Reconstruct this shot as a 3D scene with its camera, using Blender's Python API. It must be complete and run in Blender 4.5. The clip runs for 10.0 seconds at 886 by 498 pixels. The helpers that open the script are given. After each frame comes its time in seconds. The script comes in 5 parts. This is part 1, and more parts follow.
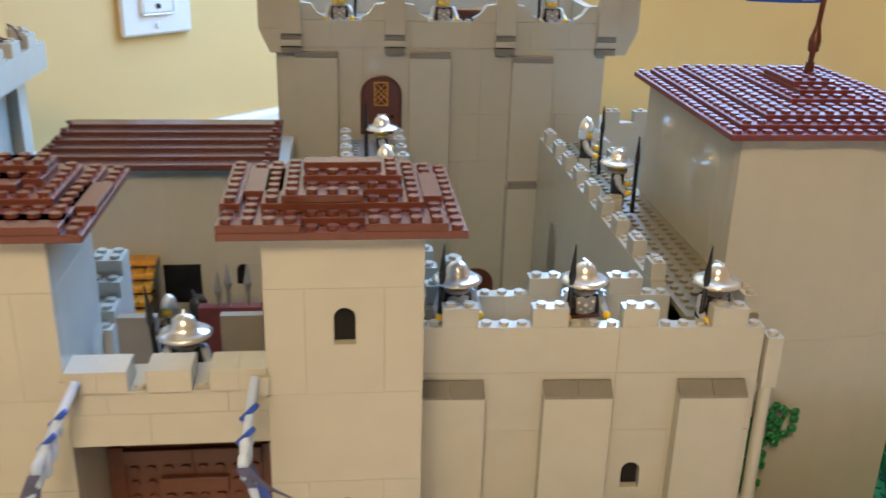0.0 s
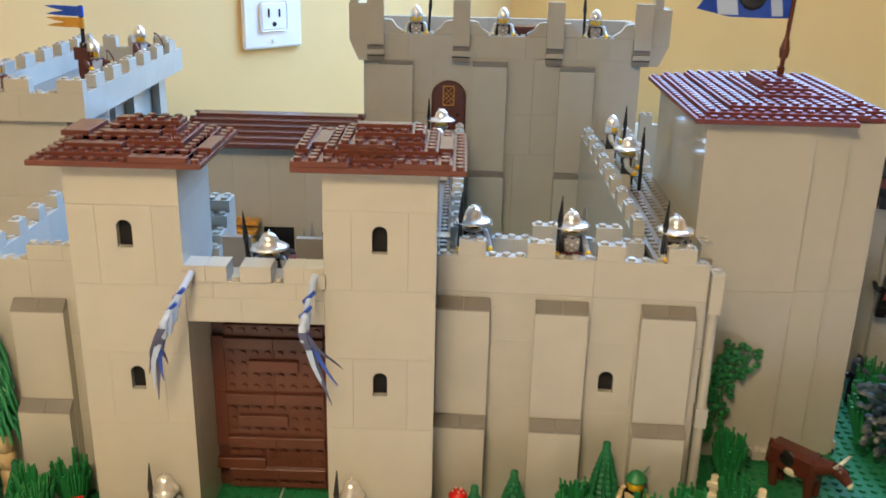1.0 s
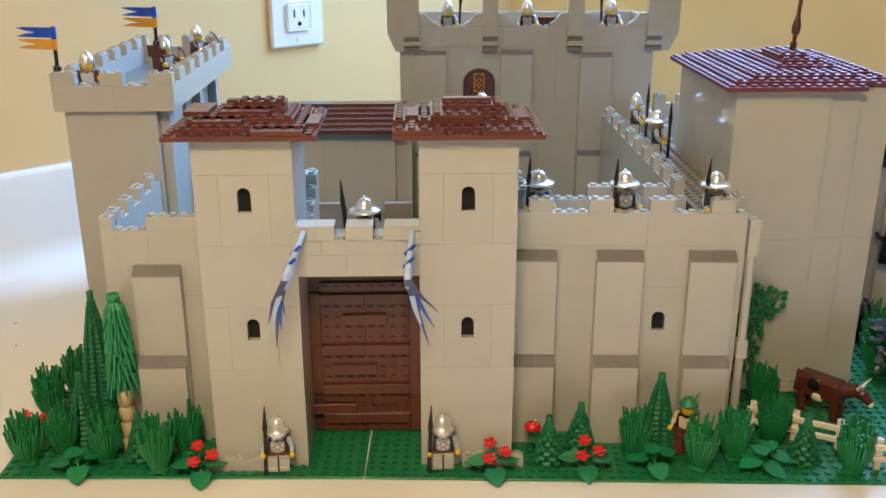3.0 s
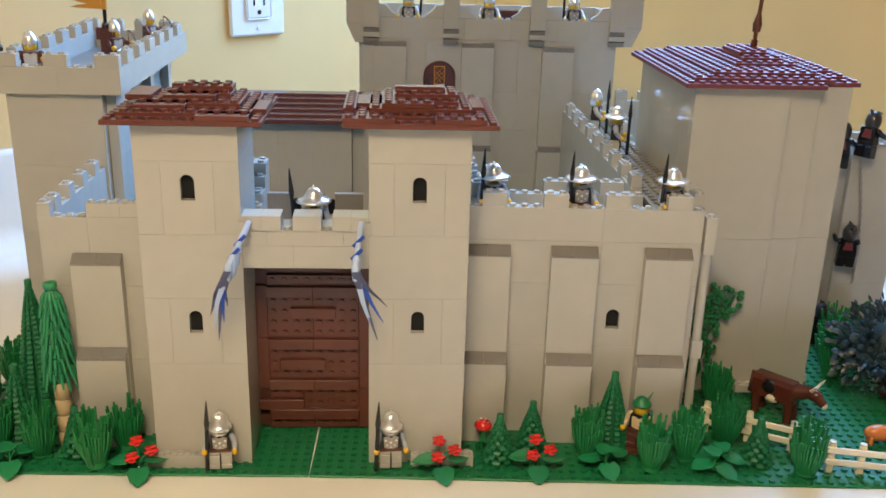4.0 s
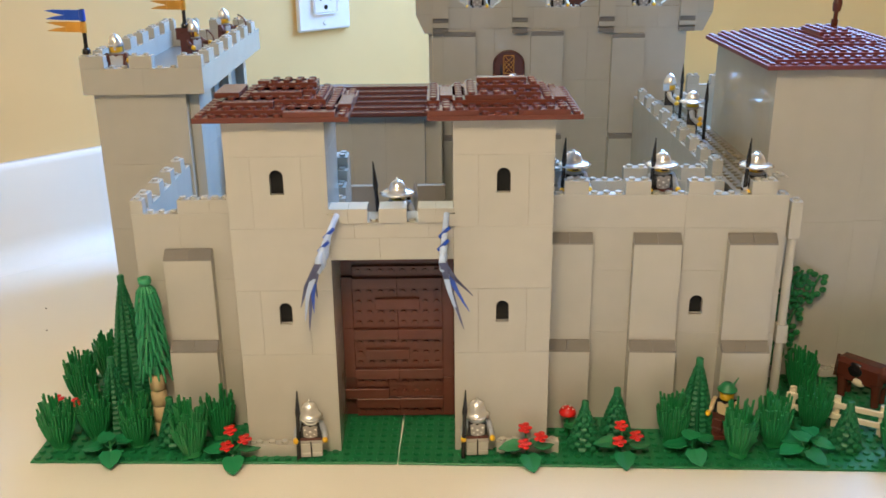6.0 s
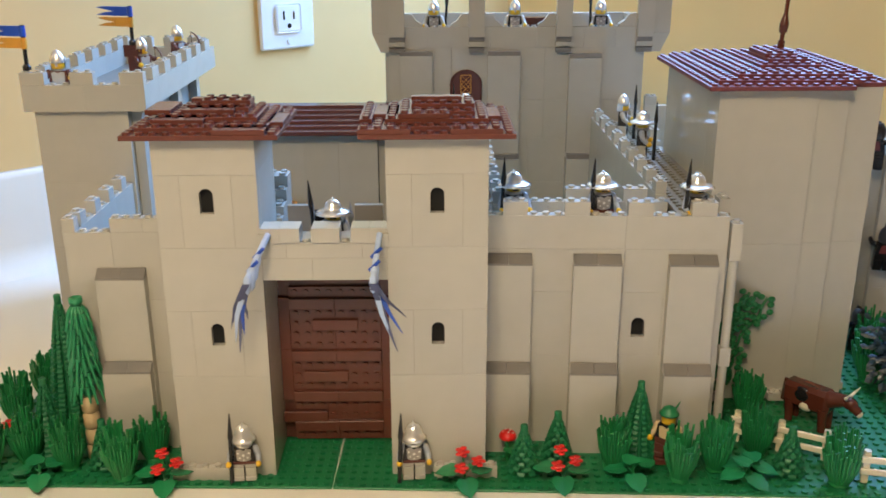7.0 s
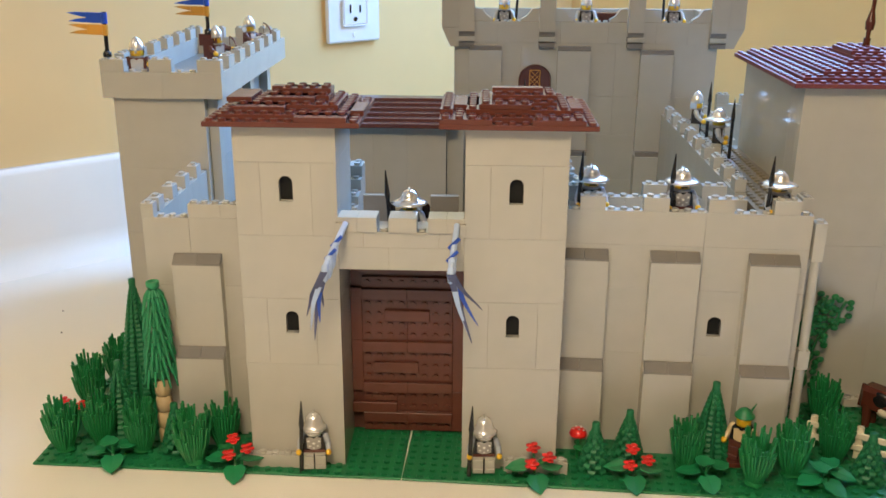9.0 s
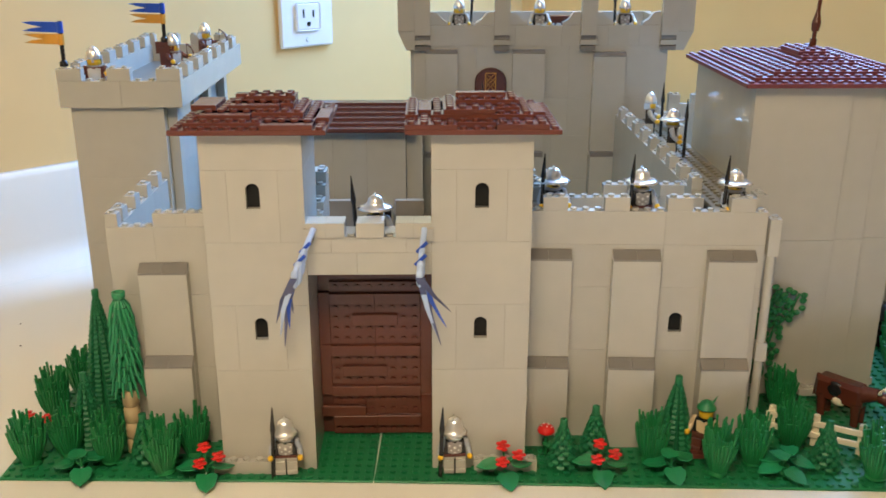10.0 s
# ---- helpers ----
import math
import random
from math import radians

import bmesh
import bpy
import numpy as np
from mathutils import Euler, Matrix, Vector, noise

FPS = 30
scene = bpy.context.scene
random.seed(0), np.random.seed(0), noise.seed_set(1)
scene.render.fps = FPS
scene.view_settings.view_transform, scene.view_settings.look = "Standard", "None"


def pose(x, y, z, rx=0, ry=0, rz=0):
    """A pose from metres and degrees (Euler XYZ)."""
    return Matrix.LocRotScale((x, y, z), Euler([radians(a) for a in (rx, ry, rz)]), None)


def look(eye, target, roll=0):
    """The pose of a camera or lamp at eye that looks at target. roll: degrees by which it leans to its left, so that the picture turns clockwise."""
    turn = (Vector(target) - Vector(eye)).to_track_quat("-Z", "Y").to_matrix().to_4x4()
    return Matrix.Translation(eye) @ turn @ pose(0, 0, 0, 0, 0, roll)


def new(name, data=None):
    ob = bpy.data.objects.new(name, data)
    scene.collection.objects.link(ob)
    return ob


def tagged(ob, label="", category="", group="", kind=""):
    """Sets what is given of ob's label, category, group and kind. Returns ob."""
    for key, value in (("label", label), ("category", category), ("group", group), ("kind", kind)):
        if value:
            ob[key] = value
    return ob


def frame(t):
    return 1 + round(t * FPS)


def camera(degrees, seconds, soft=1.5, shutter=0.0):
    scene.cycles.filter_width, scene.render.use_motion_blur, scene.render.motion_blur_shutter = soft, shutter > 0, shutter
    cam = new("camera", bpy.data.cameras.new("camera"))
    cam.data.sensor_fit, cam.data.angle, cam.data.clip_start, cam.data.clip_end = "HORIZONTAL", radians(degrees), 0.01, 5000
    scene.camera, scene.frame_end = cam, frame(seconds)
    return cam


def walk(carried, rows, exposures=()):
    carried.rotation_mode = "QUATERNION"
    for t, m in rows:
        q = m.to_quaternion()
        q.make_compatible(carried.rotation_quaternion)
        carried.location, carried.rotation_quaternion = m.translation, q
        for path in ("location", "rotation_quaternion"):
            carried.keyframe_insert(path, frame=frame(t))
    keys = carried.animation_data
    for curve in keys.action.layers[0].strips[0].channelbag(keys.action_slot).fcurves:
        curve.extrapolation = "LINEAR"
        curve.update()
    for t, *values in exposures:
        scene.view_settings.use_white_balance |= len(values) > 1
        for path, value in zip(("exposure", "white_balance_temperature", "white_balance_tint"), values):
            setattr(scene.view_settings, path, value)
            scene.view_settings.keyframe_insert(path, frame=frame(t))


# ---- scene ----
cam = camera(50.3, 10.0, 1.6, 0.3)
PATH = [
    (0, (0.072, -0.305, 0.367), (0.281, 1.546, -0.361), 1.6),
    (0.5, (0.073, -0.376, 0.375), (0.089, 1.5, -0.317), 0.2),
    (1, (0.115, -0.459, 0.373), (0.087, 1.424, -0.301), 1.3),
    (1.5, (0.127, -0.513, 0.368), (0.038, 1.336, -0.388), 1.2),
    (2, (0.091, -0.529, 0.365), (0.029, 1.345, -0.332), 0.2),
    (2.2, (0.07, -0.534, 0.371), (0.044, 1.346, -0.311), 0.4),
    (3.3, (0.041, -0.544, 0.369), (0.137, 1.34, -0.295), -0.2),
    (3.5, (0.049, -0.539, 0.368), (0.198, 1.341, -0.298), 0.4),
    (4, (0.053, -0.53, 0.361), (0.167, 1.353, -0.305), 1.6),
    (4.5, (0.033, -0.529, 0.36), (0.044, 1.351, -0.322), -0.0),
    (5, (0.029, -0.537, 0.364), (-0.073, 1.34, -0.318), -3.3),
    (5.5, (0.021, -0.541, 0.366), (-0.022, 1.341, -0.309), -0.9),
    (5.7, (0.024, -0.538, 0.365), (0.014, 1.341, -0.318), -0.3),
    (6.8, (0.062, -0.532, 0.362), (0.066, 1.344, -0.331), -1.1),
    (7, (0.07, -0.527, 0.361), (0.088, 1.364, -0.289), -0.2),
    (7.5, (0.106, -0.518, 0.36), (0.12, 1.364, -0.315), -1.4),
    (8, (0.098, -0.516, 0.359), (0.139, 1.375, -0.293), -0.3),
    (8.5, (0.064, -0.522, 0.355), (-0.029, 1.361, -0.313), -0.6),
    (9, (0.049, -0.525, 0.355), (-0.026, 1.365, -0.296), 0.3),
    (9.5, (0.043, -0.528, 0.356), (-0.005, 1.363, -0.296), -0.4),
    (10, (0.038, -0.532, 0.359), (0.069, 1.36, -0.29), 0.0),
]
walk(cam, [(t, look(eye, target, roll)) for t, eye, target, roll in PATH], [(0.0, -0.28, 7400, 10), (0.5, -0.10, 7250, 10), (1.5, -0.16, 7000, 10), (3.5, -0.24, 6600, 10), (5.0, -0.16, 6600, 10), (7.5, -0.22, 6600, 10), (10.0, -0.22, 6600, 10)])

# ---- world, lamps, exposure ----
world = bpy.data.worlds.new("world")
scene.world = world
world.use_nodes = True
sky = world.node_tree.nodes.new("ShaderNodeTexSky")
sky.sky_type, sky.sun_disc = "NISHITA", False
sky.sun_elevation, sky.sun_rotation = radians(35), radians(120)
world.node_tree.links.new(sky.outputs[0], world.node_tree.nodes["Background"].inputs[0])
world.node_tree.nodes["Background"].inputs[1].default_value = 0.12


def area(name, at, target, sx, sy, watts, colour):
    light = bpy.data.lights.new(name, "AREA")
    light.shape, light.size, light.size_y = "RECTANGLE", sx, sy
    light.energy, light.color = watts, colour
    ob = new(name, light)
    ob.matrix_world = look(at, target)
    return ob


CX, CY, YAW = 0.1860, 0.9760, 42.0
CORNER = pose(CX, CY, 0, 0, 0, YAW)
# Warm key light over the castle's front; its lamp is unseen and assumed.
area("pendant_light", (-0.03, -0.64, 0.84), (-0.04, -0.52, 0.0), 0.26, 0.26, 10.4, (1.0, 0.79, 0.52))
# Added fill: low warm light on the front faces, from no known lamp.
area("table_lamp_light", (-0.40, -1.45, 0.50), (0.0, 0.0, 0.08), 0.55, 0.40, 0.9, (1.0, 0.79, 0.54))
# Added fill that brightens the left wall; no such lamp is known.
area("ceiling_light", (-1.10, -0.75, 1.62), (-0.65, 0.05, 0.2), 0.40, 0.40, 7.0, (1.0, 0.86, 0.66))
area("window_daylight", CORNER @ Vector((0.045, -0.40, 0.83)), CORNER @ Vector((-0.8, -0.52, 0.10)), 0.58, 0.80, 38, (0.25, 0.50, 1.0))

# ---- materials ----
S, B, P = 0.008, 0.0096, 0.0032
BASE = 0.0016


def plastic(name, colour, rough=0.28, vary=0.05, dirt=0.10, bump=0.04, size=60.0, coat=0.0, metal=0.0):
    mat = bpy.data.materials.new(name)
    mat.use_nodes = True
    nt = mat.node_tree
    bsdf = nt.nodes["Principled BSDF"]
    tex = nt.nodes.new("ShaderNodeTexCoord")
    info = nt.nodes.new("ShaderNodeObjectInfo")
    large = nt.nodes.new("ShaderNodeTexNoise")
    large.inputs["Scale"].default_value = size
    large.inputs["Detail"].default_value = 5
    fine = nt.nodes.new("ShaderNodeTexNoise")
    fine.inputs["Scale"].default_value = size * 14
    fine.inputs["Detail"].default_value = 3
    for n in (large, fine):
        nt.links.new(tex.outputs["Object"], n.inputs["Vector"])
    ramp = nt.nodes.new("ShaderNodeMapRange")
    ramp.inputs[1].default_value, ramp.inputs[2].default_value = 0.3, 0.75
    ramp.inputs[3].default_value, ramp.inputs[4].default_value = 1.0 + dirt * 0.4, 1.0 - dirt
    nt.links.new(large.outputs[0], ramp.inputs[0])
    rnd = nt.nodes.new("ShaderNodeMapRange")
    rnd.inputs[3].default_value, rnd.inputs[4].default_value = 1.0 - vary, 1.0 + vary
    nt.links.new(info.outputs["Random"], rnd.inputs[0])
    mul = nt.nodes.new("ShaderNodeMath")
    mul.operation = "MULTIPLY"
    nt.links.new(ramp.outputs[0], mul.inputs[0])
    nt.links.new(rnd.outputs[0], mul.inputs[1])
    col = nt.nodes.new("ShaderNodeVectorMath")
    col.operation = "SCALE"
    col.inputs[0].default_value = colour
    nt.links.new(mul.outputs[0], col.inputs["Scale"])
    nt.links.new(col.outputs[0], bsdf.inputs["Base Color"])
    rr = nt.nodes.new("ShaderNodeMapRange")
    rr.inputs[3].default_value, rr.inputs[4].default_value = rough * 0.92, min(1.0, rough * 1.10)
    nt.links.new(fine.outputs[0], rr.inputs[0])
    nt.links.new(rr.outputs[0], bsdf.inputs["Roughness"])
    if bump:
        bp = nt.nodes.new("ShaderNodeBump")
        bp.inputs["Strength"].default_value = bump
        bp.inputs["Distance"].default_value = 0.0006
        nt.links.new(large.outputs[0], bp.inputs["Height"])
        nt.links.new(bp.outputs[0], bsdf.inputs["Normal"])
    bsdf.inputs["Metallic"].default_value = metal
    bsdf.inputs["Coat Weight"].default_value = coat
    return mat


GREY = plastic("light_grey_plastic", (0.435, 0.420, 0.365), 0.10, 0.02, 0.04, 0.02)
DGREY = plastic("dark_grey_plastic", (0.20, 0.185, 0.165), 0.30)
BROWN = plastic("reddish_brown_plastic", (0.128, 0.038, 0.025), 0.26, 0.07)
DRED = plastic("dark_red_plastic", (0.160, 0.036, 0.038), 0.50, 0.06)
DBROWN = plastic("dark_brown_plastic", (0.105, 0.036, 0.026), 0.25, 0.06)
SLATE = plastic("slate_blue_paper", (0.085, 0.095, 0.190), 0.55)
GREEN = plastic("green_plastic", (0.010, 0.175, 0.062), 0.42, 0.06)
LEAF = plastic("leaf_green_plastic", (0.012, 0.195, 0.056), 0.40, 0.12)
FROND = plastic("frond_green_plastic", (0.024, 0.270, 0.110), 0.40, 0.08)
BROAD = plastic("broad_leaf_plastic", (0.014, 0.225, 0.085), 0.34, 0.10)
PINE = plastic("pine_green_plastic", (0.009, 0.150, 0.055), 0.50, 0.10)
DARKLEAF = plastic("dark_sand_green_plastic", (0.020, 0.038, 0.040), 0.38, 0.10)
RED = plastic("red_plastic", (0.62, 0.018, 0.015), 0.28)
YELLOW = plastic("yellow_plastic", (0.80, 0.48, 0.025), 0.28)
ORANGE = plastic("orange_plastic", (0.66, 0.20, 0.055), 0.30)
TAN = plastic("tan_plastic", (0.62, 0.47, 0.27), 0.30)
# Buff darkened so that its colour carries the shade on the side walk.
BUFF = plastic("shaded_buff_plastic", (0.20, 0.165, 0.105), 0.30)
GOLD = plastic("golden_yellow_plastic", (0.62, 0.30, 0.045), 0.30)
CREAM = plastic("cream_white_plastic", (0.80, 0.72, 0.55), 0.30)
WHITE = plastic("white_plastic", (0.82, 0.80, 0.76), 0.25, 0.02, 0.04)
BLUE = plastic("blue_plastic", (0.015, 0.075, 0.46), 0.30)
LBLUE = plastic("pale_blue_plastic", (0.46, 0.58, 0.80), 0.35)
BLACK = plastic("black_plastic", (0.012, 0.011, 0.012), 0.25)
SILVER = plastic("silver_plastic", (0.86, 0.85, 0.82), 0.24, 0.02, 0.10, 0.02, 60, 0.0, 0.70)
PEWTER = plastic("pewter_plastic", (0.33, 0.31, 0.29), 0.30, 0.02, 0.15, 0.03, 60, 0.0, 0.5)
COW = plastic("cow_brown_plastic", (0.095, 0.025, 0.015), 0.25)
MATTE = plastic("matte_black", (0.006, 0.006, 0.006), 0.9, 0.0, 0.0, 0.0)
TABLE = plastic("cream_laminate", (0.80, 0.765, 0.68), 0.24, 0.0, 0.03, 0.01, 5)
WALL = plastic("yellow_wall_paint", (0.76, 0.520, 0.225), 0.62, 0.0, 0.05, 0.06, 9)
CEIL = plastic("white_ceiling_paint", (0.82, 0.80, 0.76), 0.8, 0.0, 0.03, 0.05, 9)
FLOORM = plastic("brown_floor", (0.22, 0.14, 0.08), 0.45, 0.0, 0.2, 0.05, 9)
GLASSY = plastic("white_frame_paint", (0.82, 0.82, 0.80), 0.35, 0.0, 0.03, 0.02, 20)


# ---- mesh tools ----
class Shape:
    """Points, faces and material numbers of one mesh."""

    def __init__(self):
        self.v, self.f, self.m, self.k, self.smooth = [], [], [], 0, []

    def add(self, pts, faces, smooth=False):
        n = len(self.v)
        self.v += [tuple(p) for p in pts]
        self.f += [tuple(i + n for i in f) for f in faces]
        self.m += [self.k] * len(faces)
        self.smooth += [smooth] * len(faces)
        return self

    def box(self, x0, y0, z0, x1, y1, z1):
        p = [(x, y, z) for z in (z0, z1) for x, y in ((x0, y0), (x1, y0), (x1, y1), (x0, y1))]
        return self.add(p, [(3, 2, 1, 0), (4, 5, 6, 7), (0, 1, 5, 4), (1, 2, 6, 5), (2, 3, 7, 6), (3, 0, 4, 7)])

    def brick(self, x0, y0, z0, x1, y1, z1, c=0.00010):
        """A box with chamfered edges."""
        lo, hi = (x0, y0, z0), (x1, y1, z1)
        pts, idx = [], {}
        for s in [(a, b, d) for a in (0, 1) for b in (0, 1) for d in (0, 1)]:
            for ax in range(3):
                q = [(hi[i] - c if s[i] else lo[i] + c) for i in range(3)]
                q[ax] = hi[ax] if s[ax] else lo[ax]
                idx[s, ax] = len(pts)
                pts.append(q)
        faces = []
        for ax in range(3):
            b, d = [i for i in range(3) if i != ax]
            for side in (0, 1):
                ring = []
                for u, w in ((0, 0), (1, 0), (1, 1), (0, 1)):
                    s = [0, 0, 0]
                    s[ax], s[b], s[d] = side, u, w
                    ring.append(idx[tuple(s), ax])
                if (side == 1) == (ax == 1):
                    ring.reverse()
                faces.append(tuple(ring))
        for ax in range(3):
            b, d = [i for i in range(3) if i != ax]
            for u in (0, 1):
                for w in (0, 1):
                    ends = []
                    for t in (0, 1):
                        s = [0, 0, 0]
                        s[ax], s[b], s[d] = t, u, w
                        ends.append((idx[tuple(s), b], idx[tuple(s), d]))
                    q = (ends[0][0], ends[1][0], ends[1][1], ends[0][1])
                    if (u == w) == (ax == 1):
                        q = q[::-1]
                    faces.append(q)
        for s in [(a, b, d) for a in (0, 1) for b in (0, 1) for d in (0, 1)]:
            t = (idx[s, 0], idx[s, 1], idx[s, 2])
            faces.append(t if sum(s) % 2 else t[::-1])
        return self.add(pts, faces)

    def tube(self, a, b, r0, r1=None, n=10, caps=True, smooth=True):
        """A cone or cylinder from a to b."""
        a, b = Vector(a), Vector(b)
        r1 = r0 if r1 is None else r1
        d = (b - a).normalized()
        u = d.orthogonal().normalized()
        w = d.cross(u)
        ring = [u * math.cos(2 * math.pi * i / n) + w * math.sin(2 * math.pi * i / n) for i in range(n)]
        self.add([a + q * r0 for q in ring] + [b + q * r1 for q in ring],
                 [(i, (i + 1) % n, n + (i + 1) % n, n + i) for i in range(n)], smooth)
        if caps:
            self.add([b + q * r1 for q in ring], [tuple(range(n))])
            self.add([a + q * r0 for q in ring], [tuple(range(n))[::-1]])
        return self

    def stud(self, x, y, z, n=10):
        return self.tube((x, y, z), (x, y, z + 0.0017), 0.00242, 0.00238, n)

    def turned(self, profile, at=(0, 0, 0), n=16):
        """A turned shape: rows of radius and height."""
        x, y, z = at
        pts = [(x + r * math.cos(2 * math.pi * i / n), y + r * math.sin(2 * math.pi * i / n), z + h) for r, h in profile for i in range(n)]
        faces = [(a * n + i, a * n + (i + 1) % n, (a + 1) * n + (i + 1) % n, (a + 1) * n + i) for a in range(len(profile) - 1) for i in range(n)]
        return self.add(pts, faces, True)

    def ball(self, c, r, n=10):
        rows = 7
        pts = []
        for a in range(rows + 1):
            t = math.pi * a / rows
            for i in range(n):
                p = 2 * math.pi * i / n
                pts.append((c[0] + r[0] * math.sin(t) * math.cos(p), c[1] + r[1] * math.sin(t) * math.sin(p), c[2] - r[2] * math.cos(t)))
        return self.add(pts, [(a * n + i, a * n + (i + 1) % n, (a + 1) * n + (i + 1) % n, (a + 1) * n + i) for a in range(rows) for i in range(n)], True)

    def prism(self, outline, y0, y1):
        """An outline in x and z, from y0 to y1."""
        n = len(outline)
        pts = [(x, y0, z) for x, z in outline] + [(x, y1, z) for x, z in outline]
        return self.add(pts, [tuple(range(n)), tuple(range(2 * n - 1, n - 1, -1))] + [(i, i + n, (i + 1) % n + n, (i + 1) % n) for i in range(n)])

    def turn(self, m):
        self.v = [tuple(m @ Vector(p)) for p in self.v]
        return self

    def mesh(self, name, mats):
        me = bpy.data.meshes.new(name)
        me.from_pydata(self.v, [], self.f)
        for mat in mats:
            me.materials.append(mat)
        me.polygons.foreach_set("material_index", self.m)
        me.polygons.foreach_set("use_smooth", self.smooth)
        me.update()
        if len(self.f) < 30000:
            bm = bmesh.new()
            bm.from_mesh(me)
            bmesh.ops.recalc_face_normals(bm, faces=bm.faces)
            bm.to_mesh(me)
            bm.free()
        return me


def thing(name, label, category, at=None, group="", kind=""):
    ob = new(name)
    ob.empty_display_size = 0.01
    if at is not None:
        ob.matrix_world = at
    return tagged(ob, label, category, group, kind)


def part(name, shape, mats, parent, label="", m=None, kind=""):
    data = shape if isinstance(shape, bpy.types.Mesh) else shape.mesh(name, mats if isinstance(mats, (list, tuple)) else [mats])
    ob = new(name, data)
    ob.parent = parent
    if m is not None:
        ob.matrix_local = m
    return tagged(ob, label, kind=kind)


def solid(name, shape, mats, label, category, m=None, group="", kind=""):
    ob = new(name, shape.mesh(name, mats if isinstance(mats, (list, tuple)) else [mats]))
    if m is not None:
        ob.matrix_world = m
    return tagged(ob, label, category, group, kind)


SHARED = {}
GAP = 0.00004


def shared(key, make, mats):
    if key not in SHARED:
        SHARED[key] = make().mesh(str(key[0]), mats)
    return SHARED[key]


def brick_mesh(w, h, d, studs, mat, pitch=S):
    """A brick w wide, d deep, h high with its corner at the origin; studs: how many across and deep."""
    def make():
        s = Shape().brick(GAP, GAP, GAP, w - GAP, d - GAP, h - GAP)
        for i in range(studs[0]):
            for j in range(studs[1]):
                s.stud(w * (i + 0.5) / studs[0], d * (j + 0.5) / studs[1], h - GAP)
        return s
    return shared(("brick", round(w, 5), round(h, 5), round(d, 5), studs, mat.name), make, [mat])


def slit_mesh(w, h, d, x0, x1, z0, z1, mat):
    """A wall panel with a round-headed slit through it."""
    def make():
        s = Shape()
        g, r, c = GAP, (x1 - x0) / 2, (x0 + x1) / 2
        arch = [(c - r * math.cos(math.pi * i / 10), z1 - r + r * math.sin(math.pi * i / 10)) for i in range(11)]
        for y, flip in ((g, False), (d - g, True)):
            quads = [[(g, g), (x0, g), (x0, h - g), (g, h - g)], [(x1, g), (w - g, g), (w - g, h - g), (x1, h - g)], [(x0, g), (x1, g), (x1, z0), (x0, z0)]]
            quads.append([(x0, z1 - r), (x0, z1 - r), (x0, h - g), (x0, h - g)])
            quads += [[a, b, (b[0], h - g), (a[0], h - g)] for a, b in zip(arch, arch[1:])]
            for q in quads:
                if q[0] == q[1]:
                    continue
                s.add([(x, y, z) for x, z in q], [(3, 2, 1, 0) if flip else (0, 1, 2, 3)])
        rim = [(x0, z0)] + arch + [(x1, z0)]
        for a, b in zip(rim, rim[1:] + rim[:1]):
            s.add([(a[0], g, a[1]), (b[0], g, b[1]), (b[0], d - g, b[1]), (a[0], d - g, a[1])], [(0, 1, 2, 3)])
        outer = [(g, g), (w - g, g), (w - g, h - g), (g, h - g)]
        for a, b in zip(outer, outer[1:] + outer[:1]):
            s.add([(a[0], g, a[1]), (b[0], g, b[1]), (b[0], d - g, b[1]), (a[0], d - g, a[1])], [(3, 2, 1, 0)])
        return s
    return shared(("slit", round(w, 5), round(h, 5), round(x0, 5), round(z0, 5), mat.name), make, [mat])


def side(parent, x, y, yaw, length, z, rows, mat=GREY, seed=1, slits=(), depth=S, lengths=(4, 6, 8), name="brick", label=""):
    """A wall of bricks along a line: rows are heights in metres; slits: row, from, to, bottom, top along the wall."""
    rng = random.Random(seed)
    frame_m = pose(x, y, z, 0, 0, yaw)
    up = 0.0
    for k, h in enumerate(rows):
        cuts, here = [], [q for q in slits if q[0] == k]
        stops = []
        for q in here:
            mid = (q[1] + q[2]) / 2
            stops.append((max(0, mid - 2 * S), min(length, mid + 2 * S), q))
        u = 0.0
        spans = []
        for a, b, q in sorted(stops, key=lambda s: s[0]):
            spans += [(u, a, None), (a, b, q)]
            u = b
        spans.append((u, length, None))
        for a, b, q in spans:
            if b - a < 0.0012:
                continue
            if q:
                me = slit_mesh(b - a, h, depth, q[1] - a, q[2] - a, q[3] - up, q[4] - up, mat)
                piece = part(name, me, mat, parent, label, frame_m @ pose(a, 0, up))
                part("slit_back", Shape().box(q[1] - a - 0.0004, 0.0046, q[3] - up - 0.0004, q[2] - a + 0.0004, 0.0054, q[4] - up + 0.0004), MATTE, piece, "black window slit")
                continue
            while b - a > 1e-6:
                w = rng.choice(lengths) * S
                if b - a - w < 1.9 * S:
                    w = b - a
                part(name, brick_mesh(w, h, depth, (0, 0), mat), mat, parent, label, frame_m @ pose(a, 0, up))
                a += w
        up += h
    return up


def four_sides(parent, x0, y0, x1, y1, z, rows, mat=GREY, seed=1, slits=(), lengths=(4, 6, 8)):
    """Four walls round a hollow tower; the slits are in its front."""
    side(parent, x0, y0, 0, x1 - x0, z, rows, mat, seed, slits, S, lengths)
    side(parent, x1, y0 + S, 90, y1 - y0 - 2 * S, z, rows, mat, seed + 1, (), S, lengths)
    side(parent, x1, y1, 180, x1 - x0, z, rows, mat, seed + 2, (), S, lengths)
    side(parent, x0, y1 - S, 270, y1 - y0 - 2 * S, z, rows, mat, seed + 3, (), S, lengths)


